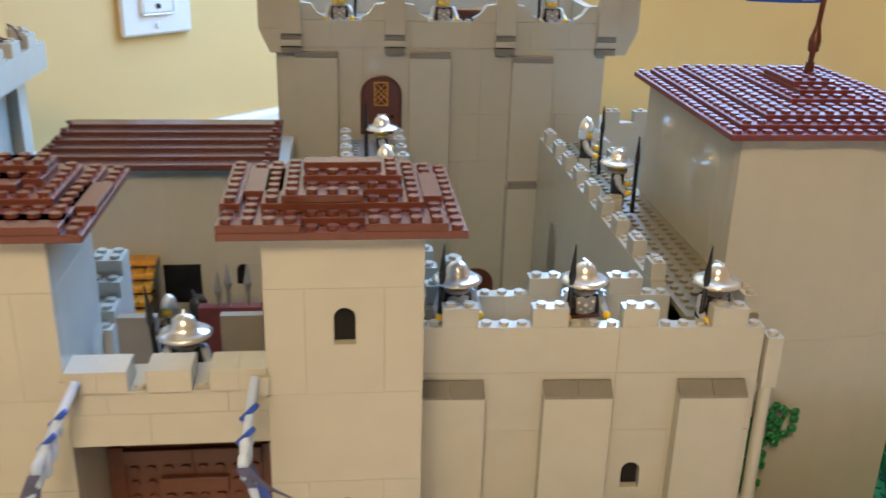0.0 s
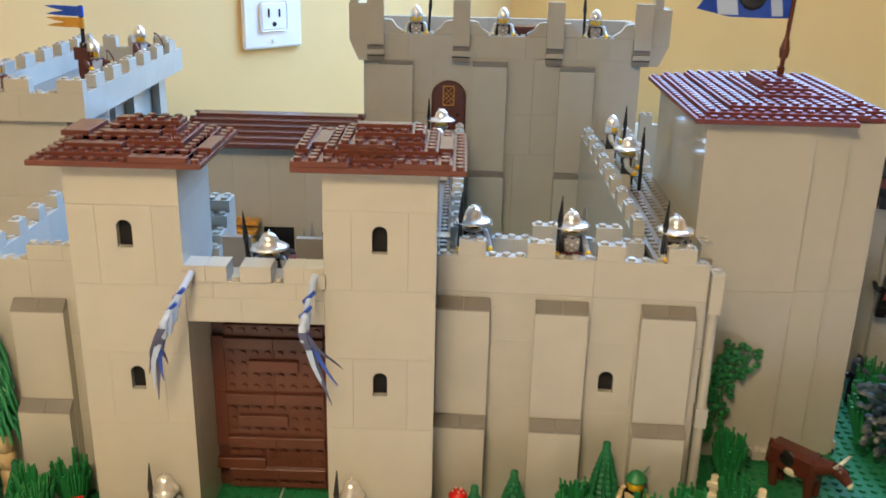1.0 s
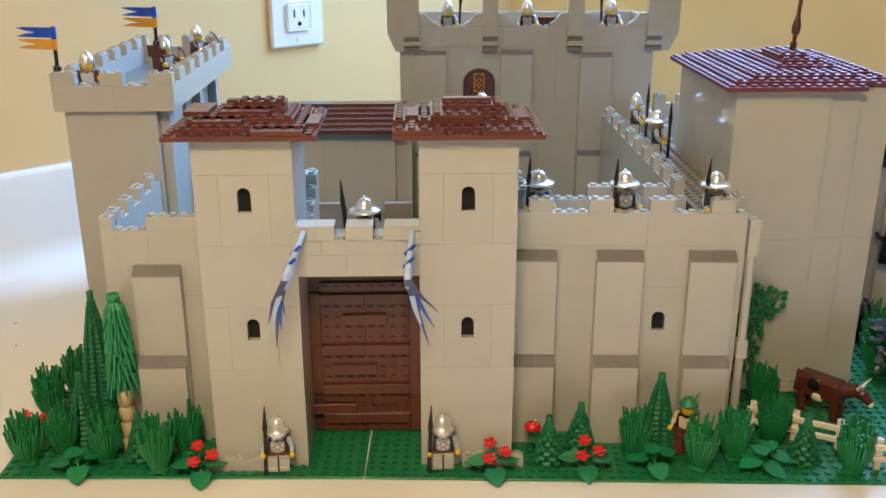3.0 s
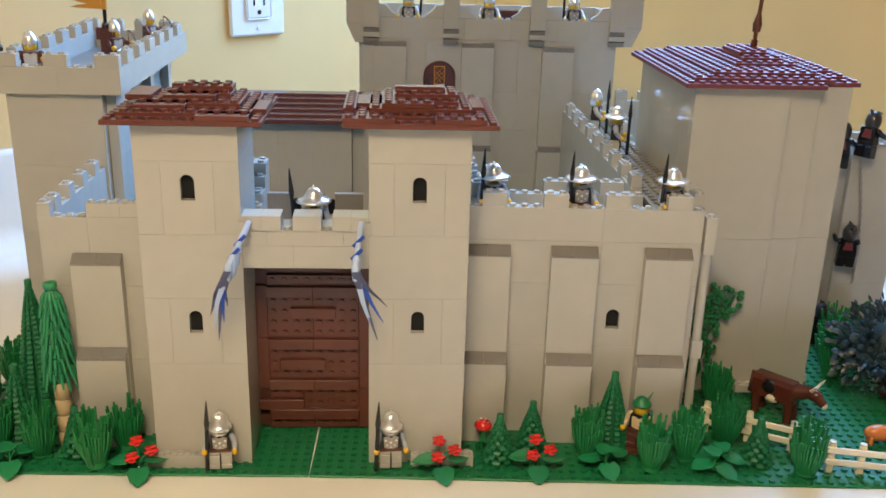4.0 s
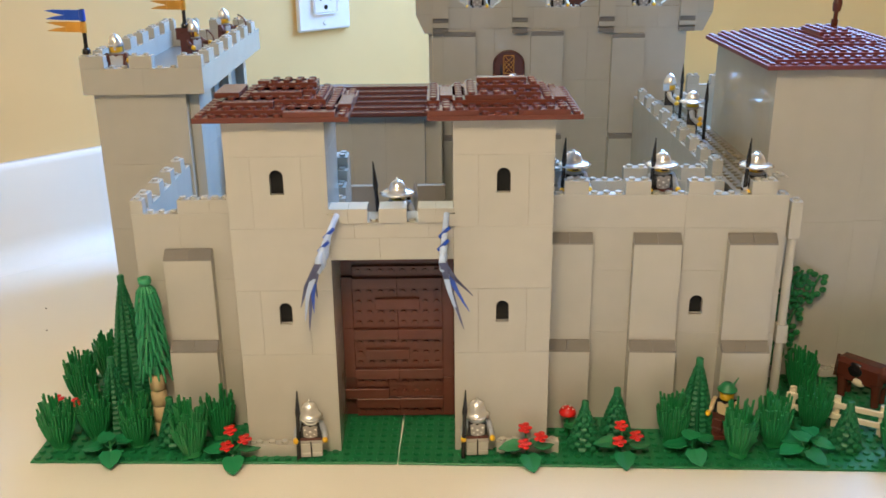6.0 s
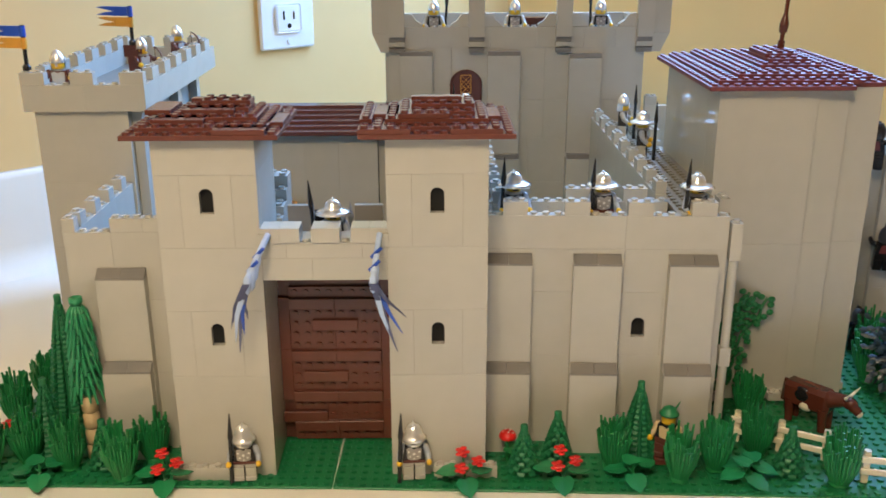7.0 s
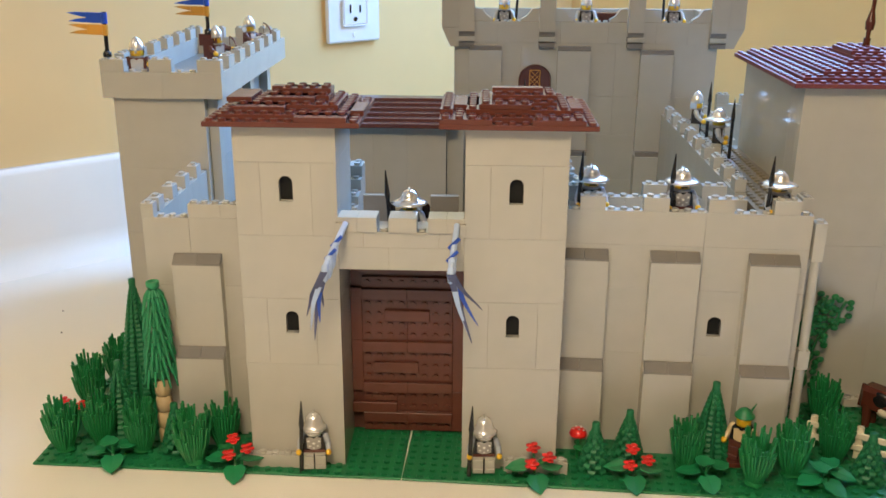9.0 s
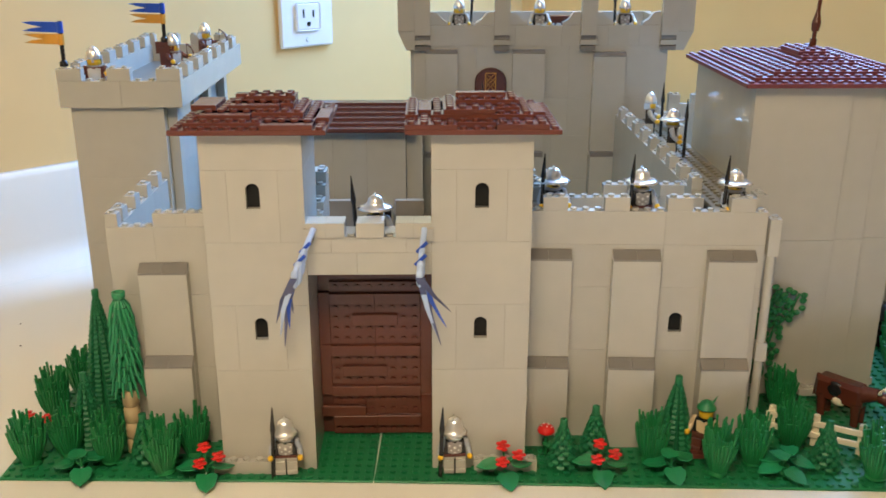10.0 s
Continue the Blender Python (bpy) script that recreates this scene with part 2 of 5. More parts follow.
def crest(parent, x, y, yaw, z, spans, mat=GREY, depth=S, high=B, label=""):
    """Merlons along a wall: rows of from and to."""
    for a, b in spans:
        n = max(1, round((b - a) / S))
        part("merlon", brick_mesh(b - a, high, depth, (n, 1), mat), mat, parent, label, pose(x, y, z, 0, 0, yaw) @ pose(a, 0, 0))


def stud_row(parent, x, y, yaw, z, spans, mat=GREY, rows=1):
    s = Shape()
    for a, b in spans:
        n = max(1, round((b - a) / S))
        for i in range(n):
            for j in range(rows):
                s.stud(a + (b - a) * (i + 0.5) / n, S * (j + 0.5), 0, 8)
    part("top_studs", s, mat, parent, "", pose(x, y, z, 0, 0, yaw), "stuff")


def plates(parent, m, layers, mat, name="plate"):
    """Plates laid over one another: rows of x0, x1, y0, y1, level and whether it is smooth, in studs and plates."""
    top = {}
    for x0, x1, y0, y1, lev, *_ in layers:
        for i in range(x0, x1):
            for j in range(y0, y1):
                top[i, j] = max(lev, top.get((i, j), -1))
    for x0, x1, y0, y1, lev, flat in layers:
        s = Shape().brick(x0 * S + GAP, y0 * S + GAP, lev * P + GAP / 2, x1 * S - GAP, y1 * S - GAP, (lev + 1) * P, 0.0003)
        if not flat:
            for i in range(x0, x1):
                for j in range(y0, y1):
                    if top[i, j] == lev:
                        s.stud((i + 0.5) * S, (j + 0.5) * S, (lev + 1) * P, 10)
        part("roof_tile" if flat and name == "plate" else name, s, mat, parent, "", m)


# ---- room ----
top = [(-1.60, -0.632), (CX, CY), (0.64, 0.4718), (1.20, -0.1503), (1.20, -1.25), (-1.60, -1.25)]
slab = Shape()
slab.add([(x, y, z) for z in (-0.04, 0.0) for x, y in top], [tuple(range(5, -1, -1)), tuple(range(6, 12))] + [(k, (k + 1) % 6, (k + 1) % 6 + 6, k + 6) for k in range(6)])
solid("counter", slab, TABLE, "cream laminate counter top under the toy castle", "counter", None, "", "structure")


def splash(m, length):
    """A low laminate upstand with a rounded foot along a wall; it runs along -x from the corner."""
    r = 0.030
    prof = [(0.0, -0.0004), (-r, -0.0004)] + [(-r + r * math.sin(math.pi * i / 16), -0.0004 + r - r * math.cos(math.pi * i / 16)) for i in range(1, 9)]
    prof += [(0.0, 0.1040), (0.002, 0.1085), (0.006, 0.1100), (0.014, 0.1100), (0.014, 0.0)]
    n = len(prof)
    s = Shape()
    s.add([(0, y, z) for y, z in prof] + [(-length, y, z) for y, z in prof], [(k, (k + 1) % n, (k + 1) % n + n, k + n) for k in range(n)], True)
    solid("backsplash", s, TABLE, "cream laminate backsplash along the wall", "backsplash", m, "", "structure")


splash(CORNER, 2.3)
splash(CORNER @ pose(0, 0, 0, 0, 0, -90) @ Matrix.Diagonal((-1, 1, 1, 1)), 1.54)
R = 3.3
solid("floor", Shape().box(-R, -R, -0.80, 0.094, 0.094, -0.75), FLOORM, "brown floor of the room", "floor", CORNER, "", "structure")
solid("ceiling", Shape().box(-R, -R, 1.66, 0.094, 0.094, 1.72), CEIL, "white painted ceiling", "ceiling", CORNER, "", "structure")
solid("wall_northwest", Shape().box(-R, 0.014, -0.75, 0.0144, 0.094, 1.66), WALL, "yellow painted wall meeting the corner behind the castle", "wall", CORNER, "", "structure")
pierced = Shape()
for y0, y1, z0, z1 in ((-R, -0.72, -0.75, 1.66), (-0.72, -0.08, -0.75, 0.40), (-0.72, -0.08, 1.26, 1.66), (-0.08, 0.094, -0.75, 1.66)):
    pierced.box(0.0145, y0, z0, 0.094, y1, z1)
solid("wall_northeast", pierced, WALL, "yellow painted wall with a window high over the counter", "wall", CORNER, "", "structure")
solid("wall_southwest", Shape().box(-R - 0.08, -R, -0.75, -R, 0.094, 1.66), WALL, "yellow painted wall", "wall", CORNER, "", "structure")
solid("wall_southeast", Shape().box(-R, -R - 0.08, -0.75, 0.094, -R, 1.66), WALL, "yellow painted wall", "wall", CORNER, "", "structure")
win = thing("window_1", "white framed window letting in daylight over the counter", "window", CORNER @ pose(0.06, -0.72, 0.40), "", "structure")
for a in ((0, 0, 0.64, 0.03), (0, 0.83, 0.64, 0.86), (0, 0.03, 0.03, 0.83), (0.61, 0.03, 0.64, 0.83)):
    part("window_frame", Shape().brick(0.0, a[0], a[1], 0.03, a[2], a[3], 0.004), GLASSY, win)
# The pendant's shade and cord are assumed, out of view.
lamp = thing("assumed_pendant", "unseen white pendant lamp, assumed for the warm light before the counter", "lamp", pose(-0.03, -0.64, 0.855))
part("shade", Shape().turned([(0.20, 0.0), (0.205, 0.004), (0.14, 0.10), (0.03, 0.14), (0, 0.14)], n=24), CEIL, lamp)
part("cord", Shape().tube((0, 0, 0.14), (0, 0, 0.80), 0.004), BLACK, lamp)
# Lamp and table are added, out of view, to house the low front fill.
stand = thing("fill_lamp", "unseen lamp with a broad cream shade, added for low front light", "lamp", pose(-0.46, -1.65, -0.02))
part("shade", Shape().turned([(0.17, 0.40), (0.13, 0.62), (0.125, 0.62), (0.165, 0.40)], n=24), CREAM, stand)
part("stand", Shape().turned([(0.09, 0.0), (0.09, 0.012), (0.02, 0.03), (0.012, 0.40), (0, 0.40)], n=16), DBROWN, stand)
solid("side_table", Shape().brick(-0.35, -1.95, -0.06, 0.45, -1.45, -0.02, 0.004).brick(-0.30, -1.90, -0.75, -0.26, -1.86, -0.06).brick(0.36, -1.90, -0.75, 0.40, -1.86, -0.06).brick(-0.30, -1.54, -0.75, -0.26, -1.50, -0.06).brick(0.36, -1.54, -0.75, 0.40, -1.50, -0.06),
      DBROWN, "unseen dark brown table, added to carry the fill lamp", "table", pose(-0.51, 0.03, 0))
# Invented housing for the left wall's fill light, out of view.
lamp = thing("wall_fill_lamp", "unseen white square ceiling lamp, added to brighten the left wall", "lamp", pose(-1.10, -0.75, 1.66))
part("housing", Shape().brick(-0.24, -0.24, -0.03, 0.24, 0.24, -0.001, 0.004), CEIL, lamp)

outlet = thing("wall_outlet", "white double wall outlet on the yellow wall", "outlet", pose(-0.1205, 0.7185, 0.2100, 0, 0, YAW) @ Matrix.Scale(1.15, 4))
part("cover_plate", Shape().brick(-0.0355, -0.006, 0, 0.0355, 0, 0.117, 0.002), WHITE, outlet)
for z in (0.0335, 0.0835):
    sock = part("socket", Shape().brick(-0.0165, -0.0085, z - 0.0155, 0.0165, -0.006, z + 0.0155, 0.0025), WHITE, outlet)
    slots = Shape()
    slots.box(-0.0075, -0.0089, z - 0.001, -0.0055, -0.0085, z + 0.008)
    slots.box(0.0055, -0.0089, z - 0.001, 0.0075, -0.0085, z + 0.007)
    slots.tube((0, -0.0085, z - 0.008), (0, -0.0089, z - 0.008), 0.0026)
    part("slot", slots, BLACK, sock, "dark contact slots")
for z in (0.0085, 0.0585, 0.1085):
    part("screw", Shape().tube((0, -0.006, z), (0, -0.0072, z), 0.0028, 0.0024), WHITE, outlet)
specks = Shape()
for x, y in ((-0.430, 0.490), (-0.405, 0.455), (-0.350, 0.300), (-0.33, 0.25)):
    specks.ball((x, y, 0.0007), (0.0009, 0.0007, 0.0006), 6)
solid("crumbs", specks, BLACK, "small dark crumbs on the table top", "crumbs", None, "", "stuff")

# ---- baseplates ----
TURN = -2.7


def baseplate(m, label, nx=32, ny=32, skip=None):
    base = thing("baseplate", label, "baseplate", m, "green baseplates under the castle")
    part("sheet", Shape().brick(0.00005, 0.0001, 0, nx * S - 0.00005, ny * S - 0.0001, BASE, 0.0004), GREEN, base)
    s = Shape()
    for i in range(nx):
        for j in range(ny):
            if skip is None or not skip(i, j):
                s.stud((i + 0.5) * S, (j + 0.5) * S, BASE, 8)
    part("studs", s, GREEN, base, "", None, "stuff")


FRONT = 0.024
baseplate(pose(-0.0004, FRONT, 0, 0, 0, -1.6) @ pose(-32 * S, 0.0, 0), "green studded baseplate with flower bed and gateway", skip=lambda i, j: j > 12 and i > 9)
baseplate(pose(0, FRONT, 0, 0, 0, TURN), "green studded baseplate with pines along the wall", skip=lambda i, j: j > 14)
baseplate(pose(0, FRONT, 0, 0, 0, TURN) @ pose(32 * S, 0, 0), "green studded baseplate of the cow pasture")
baseplate(pose(0, FRONT, 0, 0, 0, TURN) @ pose(32 * S, 32 * S, 0), "green studded baseplate behind the pasture", skip=lambda i, j: j > 10)
baseplate(pose(-32 * S, FRONT + 32.5 * S, 0), "green studded baseplate of the courtyard", skip=lambda i, j: True)
baseplate(pose(0.008, FRONT + 32.5 * S, 0), "green studded baseplate under the keep", nx=31, skip=lambda i, j: True)

# ---- gate towers ----
ROWS = [0.0759, 0.0468, 0.0432, 0.0476, 0.0234]


def gate_tower(x0, seed, label, roof):
    tower = thing("gate_tower", label, "tower", pose(x0, 0.04, BASE), "pair of gate towers")
    w = 8 * S
    slits = ((1, w / 2 - 0.0042, w / 2 + 0.0043, 0.0985, 0.1140), (3, w / 2 - 0.0044, w / 2 + 0.0044, 0.1885, 0.2050))
    four_sides(tower, 0, 0, w, 8 * S, 0, ROWS, GREY, seed, slits, (8, 8))
    plates(tower, pose(-2 * S, -1.0 * S, sum(ROWS)), roof, BROWN)
    return tower


RIGHT_ROOF = [(0, 12, 0, 11, 0, 0), (0, 4, 0, 10, 1, 0), (7, 11, 0, 10, 1, 0), (4, 7, 1, 10, 1, 0), (0, 1, 2, 9, 2, 0), (1, 3, 4, 8, 2, 1), (2, 10, 2, 9, 2, 0),
              (10, 11, 3, 7, 2, 1), (3, 7, 2, 8, 3, 0), (7, 9, 3, 8, 3, 0), (4, 9, 4, 7, 4, 0), (4, 8, 5, 6, 5, 1)]
LEFT_ROOF = [(0, 12, 0, 11, 0, 0), (7, 11, 0, 2, 1, 1), (1, 11, 1, 10, 1, 0), (2, 6, 2, 4, 2, 1), (2, 10, 3, 9, 2, 0), (1, 3, 4, 8, 3, 1), (4, 8, 4, 6, 3, 1), (4, 9, 5, 8, 3, 0),
             (10, 12, 3, 7, 1, 1), (5, 9, 6, 8, 4, 0), (4, 8, 7, 8, 4, 1)]
gate_tower(5 * S, 11, "light grey brick gate tower with stepped reddish brown roof", RIGHT_ROOF)
gate_tower(-13 * S, 23, "light grey brick gate tower, brown roof with smooth tiles", LEFT_ROOF)

for x0, x1 in ((8.6, 14.0), (-13.7, -8.2)):
    front = 0.0340
    step = thing("plinth", "low grey brick plinth with studs before the tower", "plinth", pose(x0 * S, front, BASE), "tower plinths")
    part("brick", brick_mesh((x1 - x0) * S, 0.0096, 0.0398 - front, (5, 1), GREY), GREY, step)

# ---- gate ----
gate = thing("gate_wall", "grey brick wall with merlons over the gateway", "wall", pose(-5 * S, 0.04, BASE))
LINT = 0.1437
for a, b in ((0, 4), (4, 10)):
    part("brick", brick_mesh((b - a) * S, 0.0150, 3 * S, (0, 0), GREY), GREY, gate, "", pose(a * S, 0.0004, LINT))
for a, b in ((0, 2), (2, 8), (8, 10)):
    part("brick", brick_mesh((b - a) * S, 0.0105, 3 * S, (0, 0), GREY), GREY, gate, "", pose(a * S, 0.0004, LINT + 0.0150))
for a, b in ((0, 1.55), (1.55, 3.1), (4.02, 6.25), (7.15, 8.6), (8.6, 10)):
    part("merlon", brick_mesh((b - a) * S, 0.0098, 2 * S, (0, 0), GREY), GREY, gate, "", pose(a * S, -0.001, LINT + 0.0255))
stud_row(gate, 3.1 * S, 0.0005, 0, LINT + 0.0255, ((0, 0.9 * S), (3.1 * S, 4.0 * S)))
part("walkway", Shape().brick(0, 3 * S, LINT + 0.001, 10 * S, 7 * S, LINT + 0.0049), GREY, gate)
for a, b in ((1.3, 3.5), (7.0, 9.4)):
    part("rear_panel", Shape().brick(a * S, 6 * S, LINT + 0.0049, b * S, 6.6 * S, LINT + 0.036), DGREY, gate, "dark grey upright panel")
for x in (0.002, 10 * S - 0.002):
    part("socket", Shape().brick(x - 0.003, -0.003, LINT + 0.024, x + 0.003, 0, LINT + 0.032), GREY, gate)

door = thing("gate_door", "tall reddish brown door of studded plates", "door", pose(-5 * S, 0.0885, BASE + 0.0018))
UP = pose(0, 0, 0, 90, 0, 0)
part("frame", Shape().brick(0, 0.0, 0, 10 * S, 0.0075, 0.1410), DBROWN, door)
boards = [(1, 5, 0, 1, 0, 0), (5, 9, 0, 1, 0, 0), (1, 9, 1, 2, 0, 1), (0, 4, 2, 3, 1, 1), (1, 5, 1, 2, 1, 1), (5, 9, 1, 2, 1, 1), (4, 9, 2, 4, 0, 0), (1, 4, 3, 4, 0, 0), (1, 5, 4, 5, 1, 1), (5, 9, 4, 5, 1, 1),
          (1, 9, 4, 8, 0, 0), (2, 6, 6, 7, 1, 1), (1, 5, 8, 9, 1, 1), (5, 9, 8, 9, 1, 1), (1, 5, 8, 13, 0, 0), (5, 9, 8, 13, 0, 0), (3, 7, 11, 12, 1, 1),
          (1, 5, 13, 14, 1, 1), (5, 9, 13, 14, 1, 1), (1, 9, 13, 15, 0, 0), (0, 1, 4, 9, 0, 1), (0, 1, 9, 14, 0, 1), (9, 10, 0, 4, 0, 1), (9, 10, 4, 14, 0, 1)]
plates(door, UP @ pose(0, 0, 0), boards, BROWN, "plank")

# ---- curtain walls ----
WT = 0.1749
WROWS = [0.0700, 0.0480, 0.0315, WT - BASE - 0.1495]
right = thing("curtain_wall", "light grey brick castle wall with merlons and buttresses", "wall", pose(0.104, 0.0845, BASE, 0, 0, -2.5), "front curtain walls")
LEN = 0.1653
side(right, 0, 0, 0, LEN, 0, WROWS, GREY, 5, ((1, 0.1036, 0.1130, 0.0844, 0.0992),), S, (8, 10, 12))
MER = [(0.0125, 0.0293), (0.0543, 0.0714), (0.0968, 0.1139), (0.1394, 0.1565)]
crest(right, 0, 0, 0, WT - BASE, MER)
stud_row(right, 0, 0, 0, WT - BASE, ((0, 0.0125), (0.0293, 0.0543), (0.0714, 0.0968), (0.1139, 0.1394), (0.1565, LEN)))
part("walkway", Shape().brick(0, S, WT - BASE - 0.0182, LEN + 0.002, 4.2 * S, WT - BASE - 0.015), GREY, right)


def buttress(parent, x0, x1, top=0.1462, low=0.0680):
    w = x1 - x0
    body = part("buttress", Shape().brick(x0, -S, low - 0.006, x1, -0.0001, top - 0.0064), GREY, parent)
    part("lower_block", Shape().brick(x0 - 0.0003, -2 * S, 0.0, x1 - 0.0003, -S - 0.0001, low - 0.0064), GREY, body)
    part("lower_back", Shape().brick(x0, -S, 0.0, x1, -0.0001, low - 0.0062), GREY, body)
    for y, z in ((-S, top), (-2 * S, low)):
        for i in range(2):
            a, b = x0 + w * i / 2 + 0.0001, x0 + w * (i + 1) / 2 - 0.0001
            s = Shape()
            prof = [(0, z - 0.0063), (0.00795, z - 0.0063), (0.00795, z), (0.0066, z), (0, z - 0.0050)]
            n = len(prof)
            s.add([(a, y + p, q) for p, q in prof] + [(b, y + p, q) for p, q in prof],
                  [tuple(range(n)), tuple(range(n, 2 * n))] + [(j, (j + 1) % n, (j + 1) % n + n, j + n) for j in range(n)])
            part("slope_brick", s, DGREY, body, "dark grey sloping cap")


buttress(right, 0.0005, 0.0330)
buttress(right, 0.0610, 0.0937)
buttress(right, 0.1260, 0.1588)
corner = part("corner_post", Shape().brick(LEN + 0.0008, -0.0035, 0.1427, LEN + 0.0085, 0.006, WT - BASE - 0.004), GREY, right)
part("corner_stud", Shape().stud(LEN + 0.0046, 0.001, WT - BASE - 0.004), GREY, corner)
for z0, z1, r in ((0.0, 0.008, 0.0045), (0.008, 0.0637, 0.0033), (0.0777, 0.1427, 0.0033)):
    part("round_post", Shape().tube((LEN + 0.0046, 0.0, z0), (LEN + 0.0046, 0.0, z1), r, r, 14), GREY, corner)
part("post_brick", Shape().brick(LEN + 0.0008, -0.0035, 0.0637, LEN + 0.0085, 0.004, 0.0777), GREY, corner)

# inner parapet behind the front walk
inner = thing("inner_parapet", "light grey parapet with merlons behind the wall walk", "parapet", pose(0.104, 0.1228, BASE, 0, 0, -1.5))
side(inner, 0, 0, 0, 0.133, 0, [0.09, WT - BASE - 0.09 - 0.0016], GREY, 9)
TOPI = WT - BASE - 0.0016
crest(inner, 0, 0, 0, TOPI, ((0.018, 0.034), (0.060, 0.077), (0.101, 0.118)))
stud_row(inner, 0, 0, 0, TOPI, ((0.034, 0.060), (0.077, 0.101), (0.118, 0.133)))
crest(inner, 0, 0, 0, TOPI + B, ((0.018, 0.026),))

# side wall with its walk, back to the keep
flank = thing("side_wall", "light grey wall with merlons and studded walk", "wall", pose(0, 0, BASE))
side(flank, 0.2310 + S, 0.132, 90, 0.296, 0, [0.08, WT - BASE - 0.08], GREY, 31)
side(flank, 0.2680, 0.428, 270, 0.330, 0, [0.08, WT - BASE - 0.08 - 0.0082], GREY, 32)
for i in range(9):
    y = 0.134 + i * 0.0334
    crest(flank, 0.2310 + S, y, 90, WT - BASE, ((0, 0.0125),))
stud_row(flank, 0.2310 + S, 0.132, 90, WT - BASE, [(0.0150 + i * 0.0334, 0.0350 + i * 0.0334) for i in range(8)])
walk_studs = Shape().brick(0.2392, 0.1000, WT - BASE - 0.008, 0.2762, 0.428, WT - BASE - 0.0045)
for j in range(40):
    for i in range(4 if j < 25 else 3):
        walk_studs.stud(0.2443 + i * 0.0081, 0.110 + j * S, WT - BASE - 0.0045, 8)
part("walk_plate", walk_studs, BUFF, flank, "buff studded walk, darkened for shade")
part("outer_course", Shape().brick(0.2682, 0.312, WT - BASE - 0.0044, 0.2760, 0.428, WT - BASE), GREY, flank)
for i in range(4):
    crest(flank, 0.2750, 0.316 + i * 0.03, 90, WT - BASE, ((0, 0.012),))
crest(flank, 0.2765, 0.102, 90, WT - BASE - 0.0045, ((0.0, 0.013),))
arch = part("arch_door", Shape().prism([(-0.012, 0)] + [(-0.012 * math.cos(math.pi * i / 10), 0.078 + 0.012 * math.sin(math.pi * i / 10)) for i in range(11)] + [(0.012, 0)], 0, 0.002), DGREY, flank, "",
            pose(0.2305, 0.358, 0.034, 0, 0, -90))

rear = thing("rear_wall", "grey brick wall with merlons between keep and great tower", "wall", pose(0.2880, 0.440, BASE))
side(rear, 0, 0, 0, 0.085, 0, [0.0910, 0.0910], GREY, 35)
crest(rear, 0, 0, 0, 0.1820, ((0.0, 0.012), (0.024, 0.036), (0.048, 0.060)))

# raised walk to the keep's door
way = thing("raised_walk", "narrow grey walk between two rows of merlons", "walk", pose(0, 0, BASE))
side(way, 0.0705 + S, 0.104, 90, 0.330, 0, [0.08, WT - BASE - 0.08], GREY, 41)
side(way, 0.1190, 0.104, 90, 0.330, 0, [0.08, WT - BASE - 0.08], GREY, 42)
for i in range(14):
    for x in (0.0705 + S, 0.1190):
        crest(way, x, 0.110 + i * 0.0230, 90, WT - BASE, ((0, 0.0085),))
deck = Shape().brick(0.0787, 0.104, WT - BASE - 0.007, 0.1108, 0.434, WT - BASE - 0.0035)
for j in range(40):
    for i in range(4):
        deck.stud(0.0827 + i * S, 0.108 + j * S, WT - BASE - 0.0035, 8)
part("walk_plate", deck, DGREY, way, "dark grey studded walk")

# left wall
left = thing("curtain_wall", "light grey stepped castle wall with a buttress", "wall", pose(-0.1795, 0.0775, BASE), "front curtain walls")
LT = 0.1665
side(left, 0, 0, 0, 0.0755, 0, [0.061, 0.055, LT - BASE - 0.116], GREY, 51)
buttress(left, 0.0205, 0.0535, 0.1397, 0.0737)
crest(left, 0, 0, 0, LT - BASE, ((0, 0.0085),))
crest(left, 0, 0, 0, LT - BASE, ((0.0320, 0.0540), (0.0540, 0.0755)))
stud_row(left, 0, 0, 0, LT - BASE, ((0.0085, 0.0320),))
crest(left, 0, 0, 0, LT - BASE + B, ((0.0660, 0.0755),))
flankl = thing("side_wall", "light grey side wall with merlons, lit by the window", "wall", pose(-0.1795, 0.0855, BASE))
side(flankl, S, 0, 90, 0.1230, 0, [0.08, LT - BASE - 0.08], GREY, 55)
for i in range(4):
    crest(flankl, S, 0.006 + i * 0.0300, 90, LT - BASE, ((0, 0.0110),))
stud_row(flankl, S, 0, 90, LT - BASE, [(0.0170 + i * 0.0300, 0.0360 + i * 0.0300) for i in range(3)])
inl = thing("inner_stair_wall", "light grey stepped wall beside the gate tower", "wall", pose(-0.0520, 0.104, BASE))
for i, (a, z) in enumerate(((0, 0.178), (1, 0.184), (2, 0.184), (3, 0.192), (4, 0.200), (5, 0.200))):
    part("brick", brick_mesh(2 * S, z - 0.012, S, (2, 1), GREY), GREY, inl, "", pose(0, a * S, 0))

# ---- corner tower with archers ----
ct = thing("corner_tower", "tall grey square tower with overhanging crown of merlons", "tower", pose(0, 0, BASE))
TX0, TX1, TY0, TY1 = -0.2420, -0.1595, 0.2090, 0.4440
four_sides(ct, TX0, TY0, TX1 - 0.010, TY1, 0, [0.055, 0.055, 0.055, 0.2245 - BASE - 0.165], GREY, 61, (), (10, 12))
for y in (0.218, 0.330, 0.400):
    part("pilaster", Shape().brick(TX1 - 0.0099, y, 0, TX1 - 0.002, y + 0.012, 0.2245 - BASE), GREY, ct)
